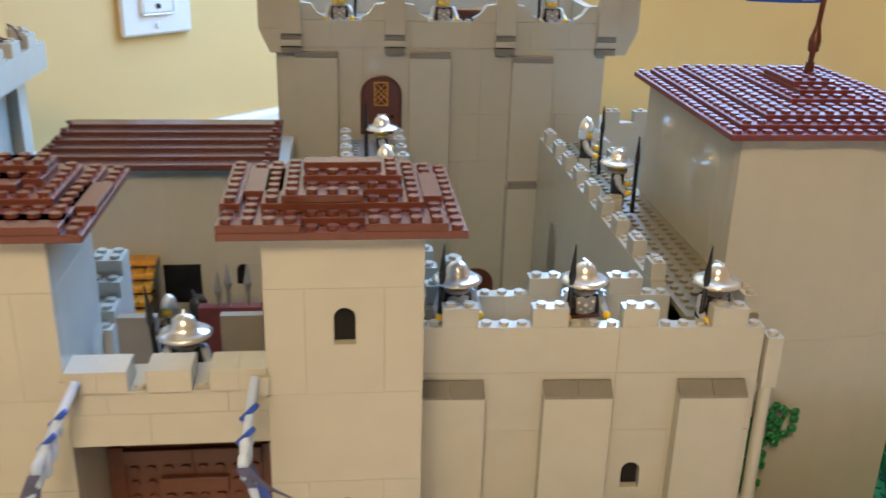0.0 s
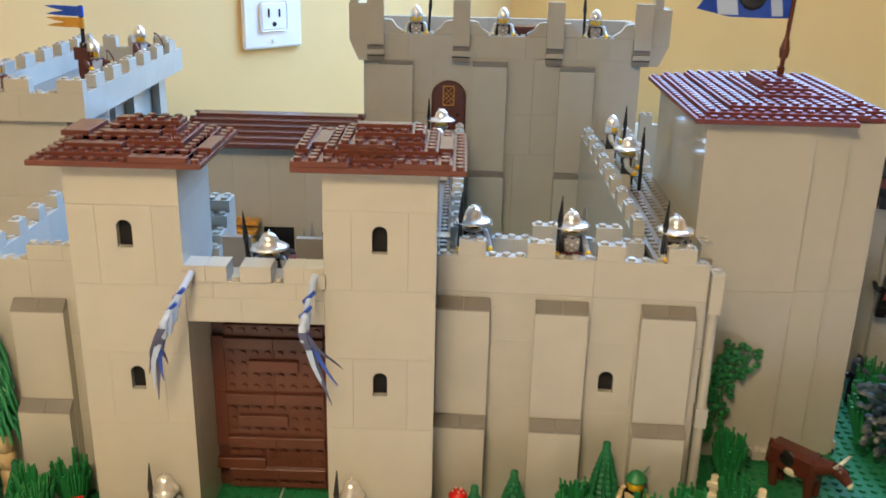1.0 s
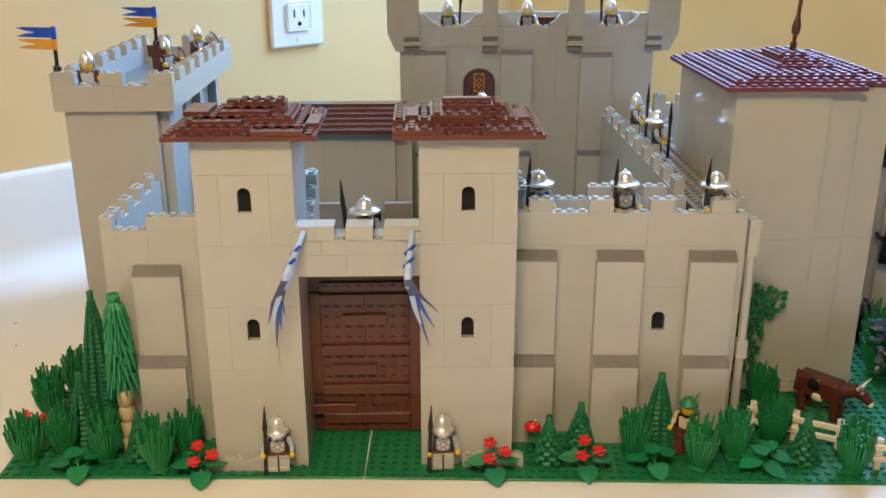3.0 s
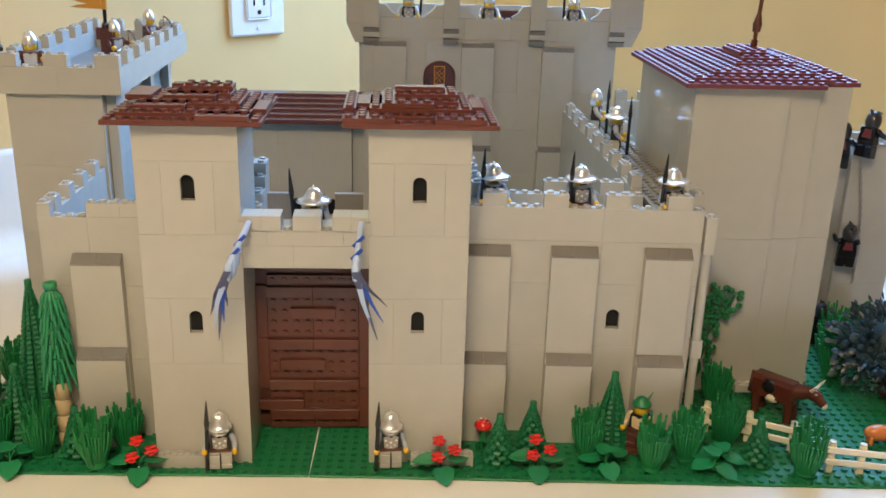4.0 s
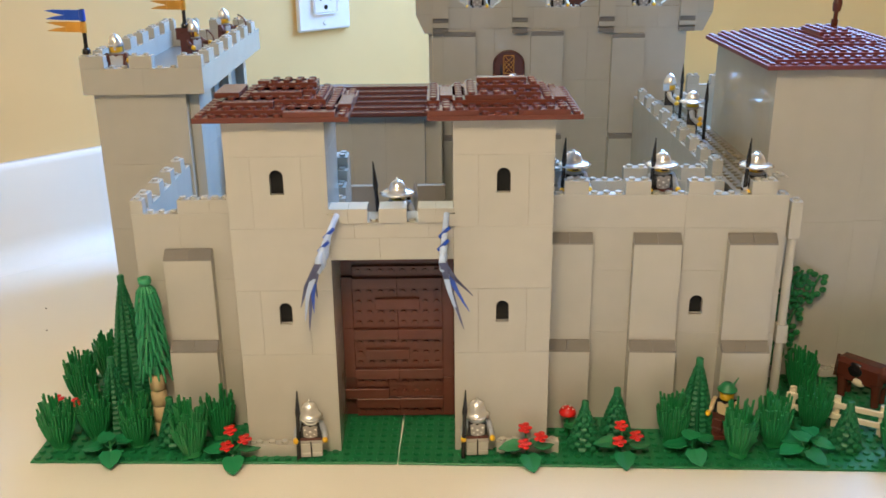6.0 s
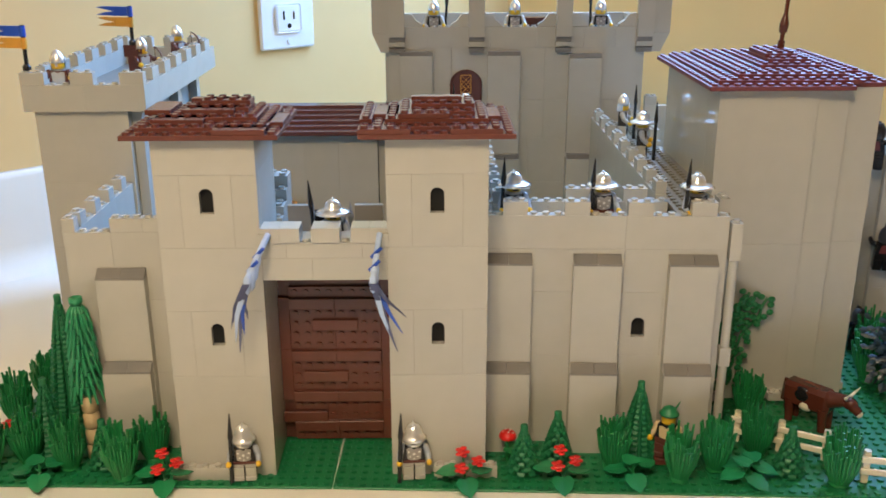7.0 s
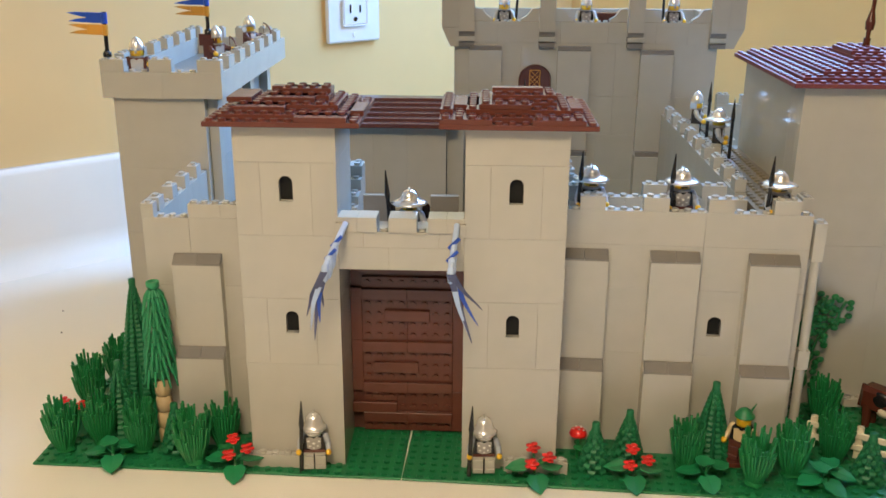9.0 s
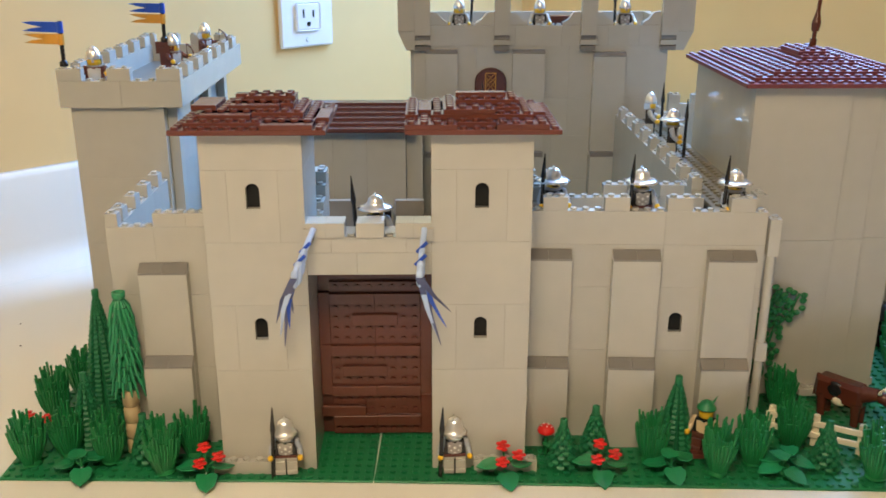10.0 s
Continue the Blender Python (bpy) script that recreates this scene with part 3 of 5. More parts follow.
part("arch_opening", Shape().prism([(-0.007, 0)] + [(-0.007 * math.cos(math.pi * i / 10), 0.02 + 0.007 * math.sin(math.pi * i / 10)) for i in range(11)] + [(0.007, 0)], 0, 0.002), BLACK, ct, "dark arched opening",
     pose(TX1 - 0.0100, 0.300, 0.190, 0, 0, 90))
CX0, CX1, CY0, CY1, CZ = -0.2480, -0.1530, 0.2035, 0.4500, 0.2245 - BASE
four_sides(ct, CX0, CY0, CX1, CY1, CZ, [0.0206], GREY, 65, (), (4, 6, 8))
part("deck", Shape().brick(CX0 + S, CY0 + S, CZ, CX1 - S, CY1 - S, CZ + 0.0045), DGREY, ct, "dark grey deck")
CT = CZ + 0.0206
fw = CX1 - CX0
crest(ct, CX0, CY0, 0, CT, ((0, 0.0190), (0.0385, 0.0565), (0.0765, fw)))
stud_row(ct, CX0, CY0, 0, CT, ((0.0190, 0.0385), (0.0565, 0.0765)))
for i in range(6):
    crest(ct, CX1, CY0 + 0.026 + i * 0.0365, 90, CT, ((0, 0.0180),))
    crest(ct, CX0, CY0 + 0.032 + i * 0.0365 + 0.0180, 270, CT, ((0, 0.0180),))
crest(ct, CX1 - 0.012, CY1, 180, CT, [(i * 0.024, i * 0.024 + 0.0125) for i in range(4)])
part("lookout_mount", Shape().brick(-0.195, 0.304, CT - 0.012, -0.186, 0.313, CT + 0.014).brick(-0.199, 0.307, CT + 0.008, -0.183, 0.312, CT + 0.018), DBROWN, ct, "dark brown flag mount")

# ---- keep ----
keep = thing("keep", "large grey brick keep with corbelled crown and pilasters", "keep", pose(0, 0, BASE))
KX0, KX1, KY = 0.0247, 0.2866, 0.4535
KZ = 0.2416 - BASE
four_sides(keep, KX0, KY, KX1, KY + 0.16, 0, [0.05, 0.048, 0.048, 0.04, KZ - 0.186], GREY, 71, (), (8, 10, 12))
for x0, x1, top in ((0.0358, 0.0689, 0.2385), (0.1257, 0.1589, 0.2385), (0.2092, 0.2424, 0.2355)):
    pil = part("pilaster", Shape().brick(x0, KY - 0.0085, 0.1310, x1, KY - 0.0002, top - BASE - 0.0040), GREY, keep)
    part("cap", Shape().prism([(x0, top - BASE - 0.0038), (x1, top - BASE - 0.0038), (x1, top - BASE), (x0, top - BASE)], KY - 0.0070, KY - 0.0003), DGREY, pil)
    part("lower_block", Shape().brick(x0 - 0.0004, KY - 0.0155, 0, x1 + 0.0004, KY - 0.0002, 0.1260), GREY, pil)
    part("ledge", Shape().prism([(x0, 0.1262), (x1, 0.1262), (x1, 0.1308), (x0, 0.1308)], KY - 0.0135, KY - 0.0003), DGREY, pil)
part("joint_strip", Shape().brick(0.0174, 0.3530, 0, 0.0330, KY - 0.0160, 0.172), GREY, keep)
part("corner_strip", Shape().brick(KX0 - 0.004, KY + 0.004, 0, KX0 - 0.0002, KY + 0.012, KZ), GREY, keep)
KC0, KC1 = 0.0121, 0.3067
crown_y = KY - 0.0008
four_sides(keep, KC0 + 0.004, crown_y, KC1 - 0.004, KY + 0.1685, KZ, [0.0210], GREY, 75, (), (4, 6, 8))
part("deck", Shape().brick(KC0 + 0.02, crown_y + S, KZ + 0.002, KC1 - 0.02, KY + 0.16, KZ + 0.006), DGREY, keep)
KT = KZ + 0.0210
CORBS = (0.0332, 0.1142, 0.2027, 0.2851)
for xc in CORBS:
    corb = part("corbel", Shape().brick(xc - 0.0080, crown_y - 0.0080, KZ + 0.0115, xc + 0.0080, crown_y - 0.0001, KT + 0.0330), GREY, keep)
    for z in (KZ - 0.0010, KZ + 0.0100):
        part("slope_brick", Shape().prism([(xc - 0.0078, z - 0.0030), (xc + 0.0078, z - 0.0030), (xc + 0.0080, z + 0.0015), (xc - 0.0080, z + 0.0015)], crown_y - 0.0050, crown_y - 0.0002), DGREY, corb)
    part("lower_corbel", Shape().brick(xc - 0.0080, crown_y - 0.0050, KZ + 0.0018, xc + 0.0080, crown_y - 0.0001, KZ + 0.0066), GREY, corb)
edges = [KC0] + [v for xc in CORBS for v in (xc - 0.0081, xc + 0.0081)] + [KC1]
for a, b in ((edges[2], edges[3]), (edges[4], edges[5]), (edges[6], edges[7])):
    for x0, x1 in ((a, a + 0.018), (b, b - 0.018)):
        t = (x1 - x0) / 3
        s = Shape()
        prof = [(x0, KT + 0.0002), (x1, KT + 0.0002), (x1, KT + 0.0025), (x0 + 2 * t, KT + 0.0060), (x0 + t * 1.2, KT + 0.0125), (x0, KT + 0.0135)]
        part("battlement_slope", s.prism(prof, crown_y, crown_y + S), GREY, keep)
    stud_row(keep, a + 0.018, crown_y, 0, KT, ((0, b - a - 0.036),))
for x0, x1 in ((KC0 - 0.004, CORBS[0] - 0.0082), (CORBS[3] + 0.0082, KC1 + 0.004)):
    ear = part("corner_turret", Shape().brick(x0, crown_y - 0.004, KZ + 0.0150, x1, crown_y + 0.026, KT + 0.0280), GREY, keep)
    out, inn = (x0, x1) if x0 < 0.1 else (x1, x0)
    part("turret_foot", Shape().prism([(inn, KZ - 0.004), (inn, KZ + 0.0148), (out, KZ + 0.0148), ((inn + out) / 2, KZ - 0.004)], crown_y - 0.003, crown_y + 0.024), GREY, ear)
    crest(keep, x0 + 0.001, crown_y - 0.003, 0, KT + 0.0280, ((0, 0.008),))

kd = thing("keep_door", "dark brown arched door with a golden lattice window", "door", pose(0.1036, KY - 0.0022, 0.1718))
part("leaf", Shape().prism([(-0.0155, 0)] + [(-0.0155 * math.cos(math.pi * i / 14), 0.0330 + 0.0140 * math.sin(math.pi * i / 14)) for i in range(15)] + [(0.0155, 0)], 0, 0.002), DBROWN, kd)
rim = [(-0.0155 * math.cos(math.pi * i / 14), 0.0330 + 0.0140 * math.sin(math.pi * i / 14)) for i in range(15)]
rs = Shape()
for a, b in zip([(-0.0155, 0)] + rim, rim + [(0.0155, 0)]):
    rs.tube((a[0], 0.0, a[1]), (b[0], 0.0, b[1]), 0.0012, 0.0012, 6)
part("surround", rs, DBROWN, kd)
lat = Shape()
for i in range(-2, 3):
    for sgn in (1, -1):
        c = i * 0.0046
        a, b = (-0.0052, 0.0330 + c - sgn * 0.0052), (0.0052, 0.0330 + c + sgn * 0.0052)
        if min(a[1], b[1]) > 0.0215 and max(a[1], b[1]) < 0.0445:
            lat.tube((a[0], -0.0008, a[1]), (b[0], -0.0008, b[1]), 0.0003, 0.0003, 5)
for x in (-0.0052, 0.0052):
    lat.tube((x, -0.0008, 0.0240), (x, -0.0008, 0.0425), 0.0005, 0.0005, 5)
for z in (0.0240, 0.0425):
    lat.tube((-0.0052, -0.0008, z), (0.0052, -0.0008, z), 0.0005, 0.0005, 5)
part("lattice", lat, GOLD, kd, "golden lattice")
part("door_handle", Shape().ball((0.009, -0.001, 0.015), (0.0014, 0.0014, 0.0014), 8), BLACK, kd)
ld = thing("lower_door", "dark brown arched door at the foot of the keep", "door", pose(0.187, KY - 0.0022, BASE + 0.0018))
part("leaf", Shape().prism([(-0.0155, 0)] + [(-0.0155 * math.cos(math.pi * i / 14), 0.0330 + 0.0140 * math.sin(math.pi * i / 14)) for i in range(15)] + [(0.0155, 0)], 0, 0.002), DBROWN, ld)

# ---- courtyard hall ----
hall = thing("courtyard_hall", "grey brick hall with a ribbed dark brown roof", "hall", pose(0, 0, BASE))
side(hall, -0.1320, 0.344, 0, 0.149, 0, [0.05, 0.05, 0.1775 - BASE - 0.10], GREY, 81, (), S, (4, 6, 8))
side(hall, 0.0170, 0.352, 90, 0.10, 0, [0.05, 0.05, 0.1775 - BASE - 0.10], GREY, 82)
side(hall, -0.1320 + S, 0.352, 90, 0.10, 0, [0.05, 0.05, 0.1775 - BASE - 0.10], GREY, 83)
for i in range(6):
    s = Shape().brick(-0.1420 + i * 0.0030, 0.330 + i * 0.0125, 0.1755 + i * 0.0026, 0.0275, 0.346 + i * 0.0125, 0.1791 + i * 0.0026 + 0.0004, 0.0004)
    for j in range(5):
        for x in (-0.132, 0.019):
            if j == 0:
                s.stud(x + i * 0.001, 0.335 + i * 0.0125, 0.1795 + i * 0.0026, 8)
    part("roof_board", s, DBROWN, hall)
part("dark_window", Shape().brick(-0.0583, 0.3425, 0.0712, -0.0315, 0.3438, 0.1009), BLACK, hall, "black square window")
part("slit_window", Shape().prism([(-0.004, 0)] + [(-0.004 * math.cos(math.pi * i / 8), 0.011 + 0.004 * math.sin(math.pi * i / 8)) for i in range(9)] + [(0.004, 0)], 0, 0.0015), BLACK, hall, "dark round-headed slit",
     pose(-0.0018, 0.3425, 0.0856))
stall = thing("market_stall", "small stall with a golden shingle roof", "stall", pose(-0.1040, 0.2820, BASE))
tile = Shape().brick(0, 0, 0, 0.0071, 0.0130, 0.0040, 0.0006).mesh("shingle", [GOLD])
for i in range(5):
    for k in range(6):
        part("shingle", tile, GOLD, stall, "", pose(k * 0.0074, i * 0.0110, 0.0850 + i * 0.0055))
part("post", Shape().brick(0.003, 0.003, 0, 0.041, 0.054, 0.0850), DBROWN, stall)
solid("courtyard_platform", Shape().brick(-0.0560, 0.2650, BASE, 0.0300, 0.3435, 0.0580, 0.0006), DGREY, "dark grey raised platform in the courtyard", "platform")
rack = thing("spear_rack", "dark red rack with grey spears standing in the courtyard", "rack", pose(-0.0070, 0.2770, 0.0580))
part("rail", Shape().brick(-0.018, 0, 0, 0.024, 0.008, 0.040), DRED, rack)
for x, z in ((-0.0045, 0.0650), (0.0022, 0.0706), (0.0150, 0.0704)):
    part("spear", Shape().tube((x, 0.004, 0.040), (x, 0.004, z - 0.020), 0.0014).tube((x, 0.004, z - 0.020), (x, 0.004, z - 0.014), 0.0014, 0.0030, 6).tube((x, 0.004, z - 0.014), (x, 0.004, z), 0.0030, 0.0004, 6), PEWTER, rack)

# ---- great tower with dark red roof ----
gt = thing("great_tower", "broad grey tower with stepped dark red studded roof", "tower", pose(0, 0, BASE))
GZ = 0.2490 - BASE
GROWS = [0.13, GZ - 0.13]
GX0, GY0, GY1 = 0.2755, 0.1460, 0.300
side(gt, GX0, GY0, 0, 0.0715, 0, GROWS, GREY, 91, (), S, (9, 9))
side(gt, GX0 + 0.0715, GY0 + 0.003, 0, 0.0235, 0, GROWS, GREY, 92, (), S, (3, 3))
side(gt, GX0 + 0.0950, GY0 + 0.006, 0, 0.0250, 0, GROWS, GREY, 93, (), S, (3, 3))
side(gt, GX0 + 0.1200, GY0 + 0.020, 90, GY1 - GY0 - 0.028, 0, GROWS, GREY, 94)
side(gt, GX0 + 0.1200, GY1, 180, 0.120, 0, GROWS, GREY, 95)
side(gt, GX0, GY1 - S, 270, GY1 - GY0 - 2 * S, 0, GROWS, GREY, 96, (), S, (15, 15))
for x, y, w in ((0.2800, 0.138, 2), (0.3330, 0.138, 2), (0.3840, 0.1565, 2)):
    part("foot_brick", brick_mesh(w * S, B * 0.66, S, (w, 1), GREY), GREY, gt, "", pose(x, y, 0.0018))
part("ledge_brick", brick_mesh(2 * S, B, S, (2, 1), GREY), GREY, gt, "", pose(0.2740, 0.1375, 0.137))
ROOF = [(0, 13, 0, 21, 0, 0), (13, 17, 2, 21, 0, 0), (1, 14, 1, 20, 1, 0), (14, 16, 3, 20, 1, 0), (3, 13, 2, 19, 2, 0), (13, 15, 4, 19, 2, 0), (6, 12, 5, 15, 3, 0), (7, 11, 6, 13, 4, 0), (7, 10, 7, 12, 5, 0)]
plates(gt, pose(0.2655, 0.1370, GZ), ROOF, DRED)
banner = thing("roof_banner", "blue and pale blue swallowtail banner on a brown pole", "flag", pose(0.3400, 0.2150, GZ + BASE + 6 * P))
pole = Shape()
for a, b, r0, r1 in ((0, 0.007, 0.0026, 0.0026), (0.007, 0.013, 0.0016, 0.0018), (0.013, 0.019, 0.0030, 0.0036), (0.019, 0.027, 0.0036, 0.0018), (0.027, 0.085, 0.0016, 0.0016)):
    pole.tube((a * 0.05, 0, a), (b * 0.05, 0, b), r0, r1, 12)
part("pole", pole, COW, banner)


def waved(outline, thick=0.0006, amp=0.0025, freq=110.0):
    """A cloth outline in x and z, cut into strips and waved in y."""
    s = Shape()
    n = 26
    x0, x1 = min(p[0] for p in outline), max(p[0] for p in outline)
    def span(x):
        hits = []
        for a, b in zip(outline, outline[1:] + outline[:1]):
            if (a[0] - x) * (b[0] - x) <= 0 and abs(a[0] - b[0]) > 1e-9:
                hits.append(a[1] + (b[1] - a[1]) * (x - a[0]) / (b[0] - a[0]))
        return min(hits), max(hits)
    cols = []
    for i in range(n + 1):
        x = x0 + (x1 - x0) * (i + (1e-4 if i == 0 else -1e-4 if i == n else 0)) / n
        lo, hi = span(x)
        cols.append((x, lo, hi, amp * math.sin(freq * x)))
    pts = []
    for x, lo, hi, y in cols:
        pts += [(x, y, lo), (x, y, hi), (x, y + thick, hi), (x, y + thick, lo)]
    faces = [(0, 1, 2, 3), (4 * n, 4 * n + 1, 4 * n + 2, 4 * n + 3)]
    for i in range(n):
        a, b = 4 * i, 4 * i + 4
        faces += [(a + k, a + (k + 1) % 4, b + (k + 1) % 4, b + k) for k in range(4)]
    s.add(pts, faces)
    return s


cloth = part("cloth", waved([(0.0025, 0.040), (0.0045, 0.085), (-0.055, 0.085), (-0.050, 0.063), (-0.064, 0.0455), (-0.040, 0.0400)]), BLUE, banner, "blue swallowtail cloth")
for x0, x1 in ((-0.012, -0.004), (-0.048, -0.034)):
    part("pale_stripe", waved([(x0 - 0.008, 0.084), (x0, 0.0415), (x1, 0.0415), (x1 - 0.008, 0.084)], 0.0012, 0.0025).turn(pose(0, -0.0004, 0)), LBLUE, cloth)
part("crest", Shape().ball((-0.026, -0.0022, 0.058), (0.011, 0.0018, 0.013), 12), BLACK, cloth, "black crest patch")

# ---- outer tower with chain ----
ot = thing("outer_tower", "plain grey brick tower with a climbing chain", "tower", pose(0.4360, 0.2500, BASE))
four_sides(ot, 0, 0, 0.0160, 0.05, 0, [0.055, 0.055, 0.0635], GREY, 101)
four_sides(ot, 0.0163, -0.004, 0.0665, 0.05, 0, [0.055, 0.055, 0.0736], GREY, 105)
stud_row(ot, 0.0163, -0.004, 0, 0.1836, ((0, 0.0500),))
chain = Shape()
for i in range(34):
    z = 0.178 - i * 0.0036
    x = 0.0200 + 0.004 * math.sin(i * 0.09) + i * 0.0004
    d = 0.0009 if i % 2 else 0
    ring = [(x + (0.0013 - d * 0.8) * math.cos(a * math.pi / 4), -0.0075 + d * math.cos(a * math.pi / 4), z + 0.0026 * math.sin(a * math.pi / 4)) for a in range(8)]
    for a, b in zip(ring, ring[1:] + ring[:1]):
        chain.tube(a, b, 0.00045, 0.00045, 4, False)
solid("climbing_chain", chain, PEWTER, "dark metal chain hanging down the outer tower", "chain", pose(0.4360, 0.2500, BASE))


# ---- toy figures ----
FIGMATS = [GREY, BLACK, WHITE, DBROWN, YELLOW, SILVER, PEWTER, GREEN, DRED, plastic("charcoal_plastic", (0.035, 0.030, 0.030), 0.3), TAN, plastic("bluish_grey_plastic", (0.36, 0.39, 0.44), 0.28)]
LEGS, DARK, PALE, BELT, SKIN, METAL, DULL, HAT, REDD, ASH, BUFFED, ARM = range(12)


def figure_mesh(helmet, torso, legs, arms, panel, hand=SKIN, raised=0.0):
    s = Shape()
    s.k = legs
    for x in (-0.0040, 0.0040):
        s.brick(x - 0.0036, -0.0042, 0, x + 0.0036, 0.0038, 0.0098, 0.0004)
        s.brick(x - 0.0036, -0.0050, 0, x + 0.0036, -0.0030, 0.0034, 0.0004)
    s.brick(-0.0076, -0.0036, 0.0098, 0.0076, 0.0036, 0.0124, 0.0003)
    s.k = torso
    body = [(-0.0077, 0.0126), (0.0077, 0.0126), (0.0062, 0.0250), (-0.0062, 0.0250)]
    s.prism(body, -0.0038, 0.0038)
    s.k = panel
    s.prism([(-0.0046, 0.0158), (0.0, 0.0142), (0.0046, 0.0158), (0.0050, 0.0236), (0.0022, 0.0244), (0, 0.0230), (-0.0022, 0.0244), (-0.0050, 0.0236)], -0.0041, -0.0038)
    if panel == DULL:
        s.k = PALE
        for x, z, w, h in ((-0.0036, 0.0212, 0.0018, 0.0016), (0.0036, 0.0212, 0.0018, 0.0016), (0, 0.0196, 0.0022, 0.0020), (-0.0026, 0.0176, 0.0014, 0.0012), (0.0026, 0.0176, 0.0014, 0.0012), (0, 0.0160, 0.0013, 0.0012)):
            s.prism([(x - w / 2, z), (x, z - h / 2), (x + w / 2, z), (x, z + h / 2)], -0.0044, -0.0040)
        s.k = DARK
        s.brick(-0.0004, -0.0052, 0.0002, 0.0004, -0.0040, 0.0120, 0.0001)
    s.k = BELT
    s.prism([(-0.0076, 0.0128), (0.0076, 0.0128), (0.0075, 0.0148), (-0.0075, 0.0148)], -0.0042, -0.0037)
    for sg in (-1, 1):
        s.k = arms
        lift = raised if sg > 0 else raised * 0.6
        elbow = (sg * 0.0094, -0.0012 - lift * 0.004, 0.0185 + lift * 0.002)
        wrist = (sg * 0.0100, -0.0052 - lift * 0.003, 0.0150 + lift * 0.006)
        s.tube((sg * 0.0074, 0, 0.0232), elbow, 0.0024, 0.0021, 8)
        s.ball((sg * 0.0074, 0, 0.0232), (0.0025, 0.0025, 0.0025), 8)
        s.tube(elbow, wrist, 0.0021, 0.0018, 8)
        s.k = hand
        s.ball((wrist[0], wrist[1] - 0.0016, wrist[2] - 0.0006), (0.0020, 0.0024, 0.0022), 8)
    s.k = DULL if helmet in ("brim", "narrow", "cone", "steel") else DARK
    s.tube((0, 0, 0.0250), (0, 0, 0.0262), 0.0056, 0.0056, 12)
    s.k = SKIN if helmet != "dark" else ASH
    s.turned([(0.0030, 0.0258), (0.0050, 0.0266), (0.0051, 0.0325), (0.0040, 0.0340), (0, 0.0342)], n=14)
    if helmet == "brim":
        s.k = DULL
        s.turned([(0.0052, 0.0256), (0.0061, 0.0258), (0.0060, 0.0268), (0.0052, 0.0272)], n=14)
        s.k = METAL
        s.turned([(0.0050, 0.0322), (0.0114, 0.0308), (0.0121, 0.0311), (0.0098, 0.0325), (0.0062, 0.0336), (0.0056, 0.0358), (0.0045, 0.0384), (0.0024, 0.0400), (0, 0.0405)], n=22)
        s.prism([(-0.0006, 0.0330), (0.0006, 0.0330), (0.0005, 0.0412), (-0.0005, 0.0412)], -0.0030, 0.0030)
        s.k = DARK
        for x in (-0.0018, 0.0018):
            s.ball((x, -0.0050, 0.0302), (0.0006, 0.0004, 0.0007), 6)
        s.prism([(-0.0026, 0.0278), (0.0026, 0.0278), (0.0020, 0.0288), (-0.0020, 0.0288)], -0.0053, -0.0048)
    elif helmet == "narrow":
        s.k = METAL
        s.turned([(0.0052, 0.0256), (0.0063, 0.0258), (0.0062, 0.0276), (0.0053, 0.0282)], n=16)
        s.turned([(0.0050, 0.0314), (0.0086, 0.0298), (0.0091, 0.0301), (0.0074, 0.0320), (0.0061, 0.0336), (0.0058, 0.0360), (0.0046, 0.0388), (0.0024, 0.0404), (0, 0.0409)], n=22)
        s.prism([(-0.0006, 0.0336), (0.0006, 0.0336), (0.0005, 0.0413), (-0.0005, 0.0413)], -0.0032, 0.0032)
        s.k = DARK
        s.prism([(-0.0040, 0.0290), (0.0040, 0.0290), (0.0040, 0.0304), (-0.0040, 0.0304)], -0.0052, -0.0046)
    elif helmet in ("cone", "steel"):
        s.k = METAL
        s.turned([(0.0052, 0.0306), (0.0059, 0.0308), (0.0058, 0.0332), (0.0048, 0.0368), (0.0028, 0.0396), (0, 0.0412)], n=16)
        s.add([(-0.0055, 0.0, 0.0262), (0.0055, 0.0, 0.0262), (0.0058, 0.0, 0.0308), (-0.0058, 0.0, 0.0308), (-0.0040, 0.0056, 0.0258), (0.0040, 0.0056, 0.0258), (0.0042, 0.0056, 0.0312), (-0.0042, 0.0056, 0.0312)], [(0, 1, 5, 4), (4, 5, 6, 7), (0, 4, 7, 3), (1, 2, 6, 5), (3, 7, 6, 2)])
        s.prism([(-0.0008, 0.0285), (0.0008, 0.0285), (0.0010, 0.0322), (-0.0010, 0.0322)], -0.0064, -0.0052)
    elif helmet == "hat":
        s.k = HAT
        s.turned([(0.0050, 0.0332), (0.0070, 0.0330), (0.0068, 0.0340), (0.0056, 0.0346), (0.0044, 0.0372), (0.0018, 0.0390), (0, 0.0392)], n=14)
        s.tube((0.002, 0.004, 0.034), (0.005, 0.007, 0.041), 0.0012, 0.0003, 6)
    elif helmet == "dark":
        s.k = REDD
        s.prism([(-0.0044, 0.0165), (0.0044, 0.0165), (0.0030, 0.0240), (-0.0030, 0.0240)], 0.0037, 0.0042)
        s.k = ASH
        s.turned([(0.0058, 0.0264), (0.0066, 0.0300), (0.0062, 0.0345), (0.0040, 0.0385), (0, 0.0395)], n=12)
        s.tube((0, -0.004, 0.0375), (0, -0.010, 0.0385), 0.0026, 0.0006, 6)
        s.tube((0, 0.003, 0.036), (0, 0.008, 0.041), 0.0022, 0.0006, 6)
    return s.mesh("toy_figure", FIGMATS)


GUARD = figure_mesh("brim", DARK, LEGS, ARM, DULL)
SENTRY = figure_mesh("narrow", DARK, LEGS, ARM, DULL)
ARCHER = figure_mesh("cone", BELT, DARK, BELT, METAL, SKIN, 1.0)
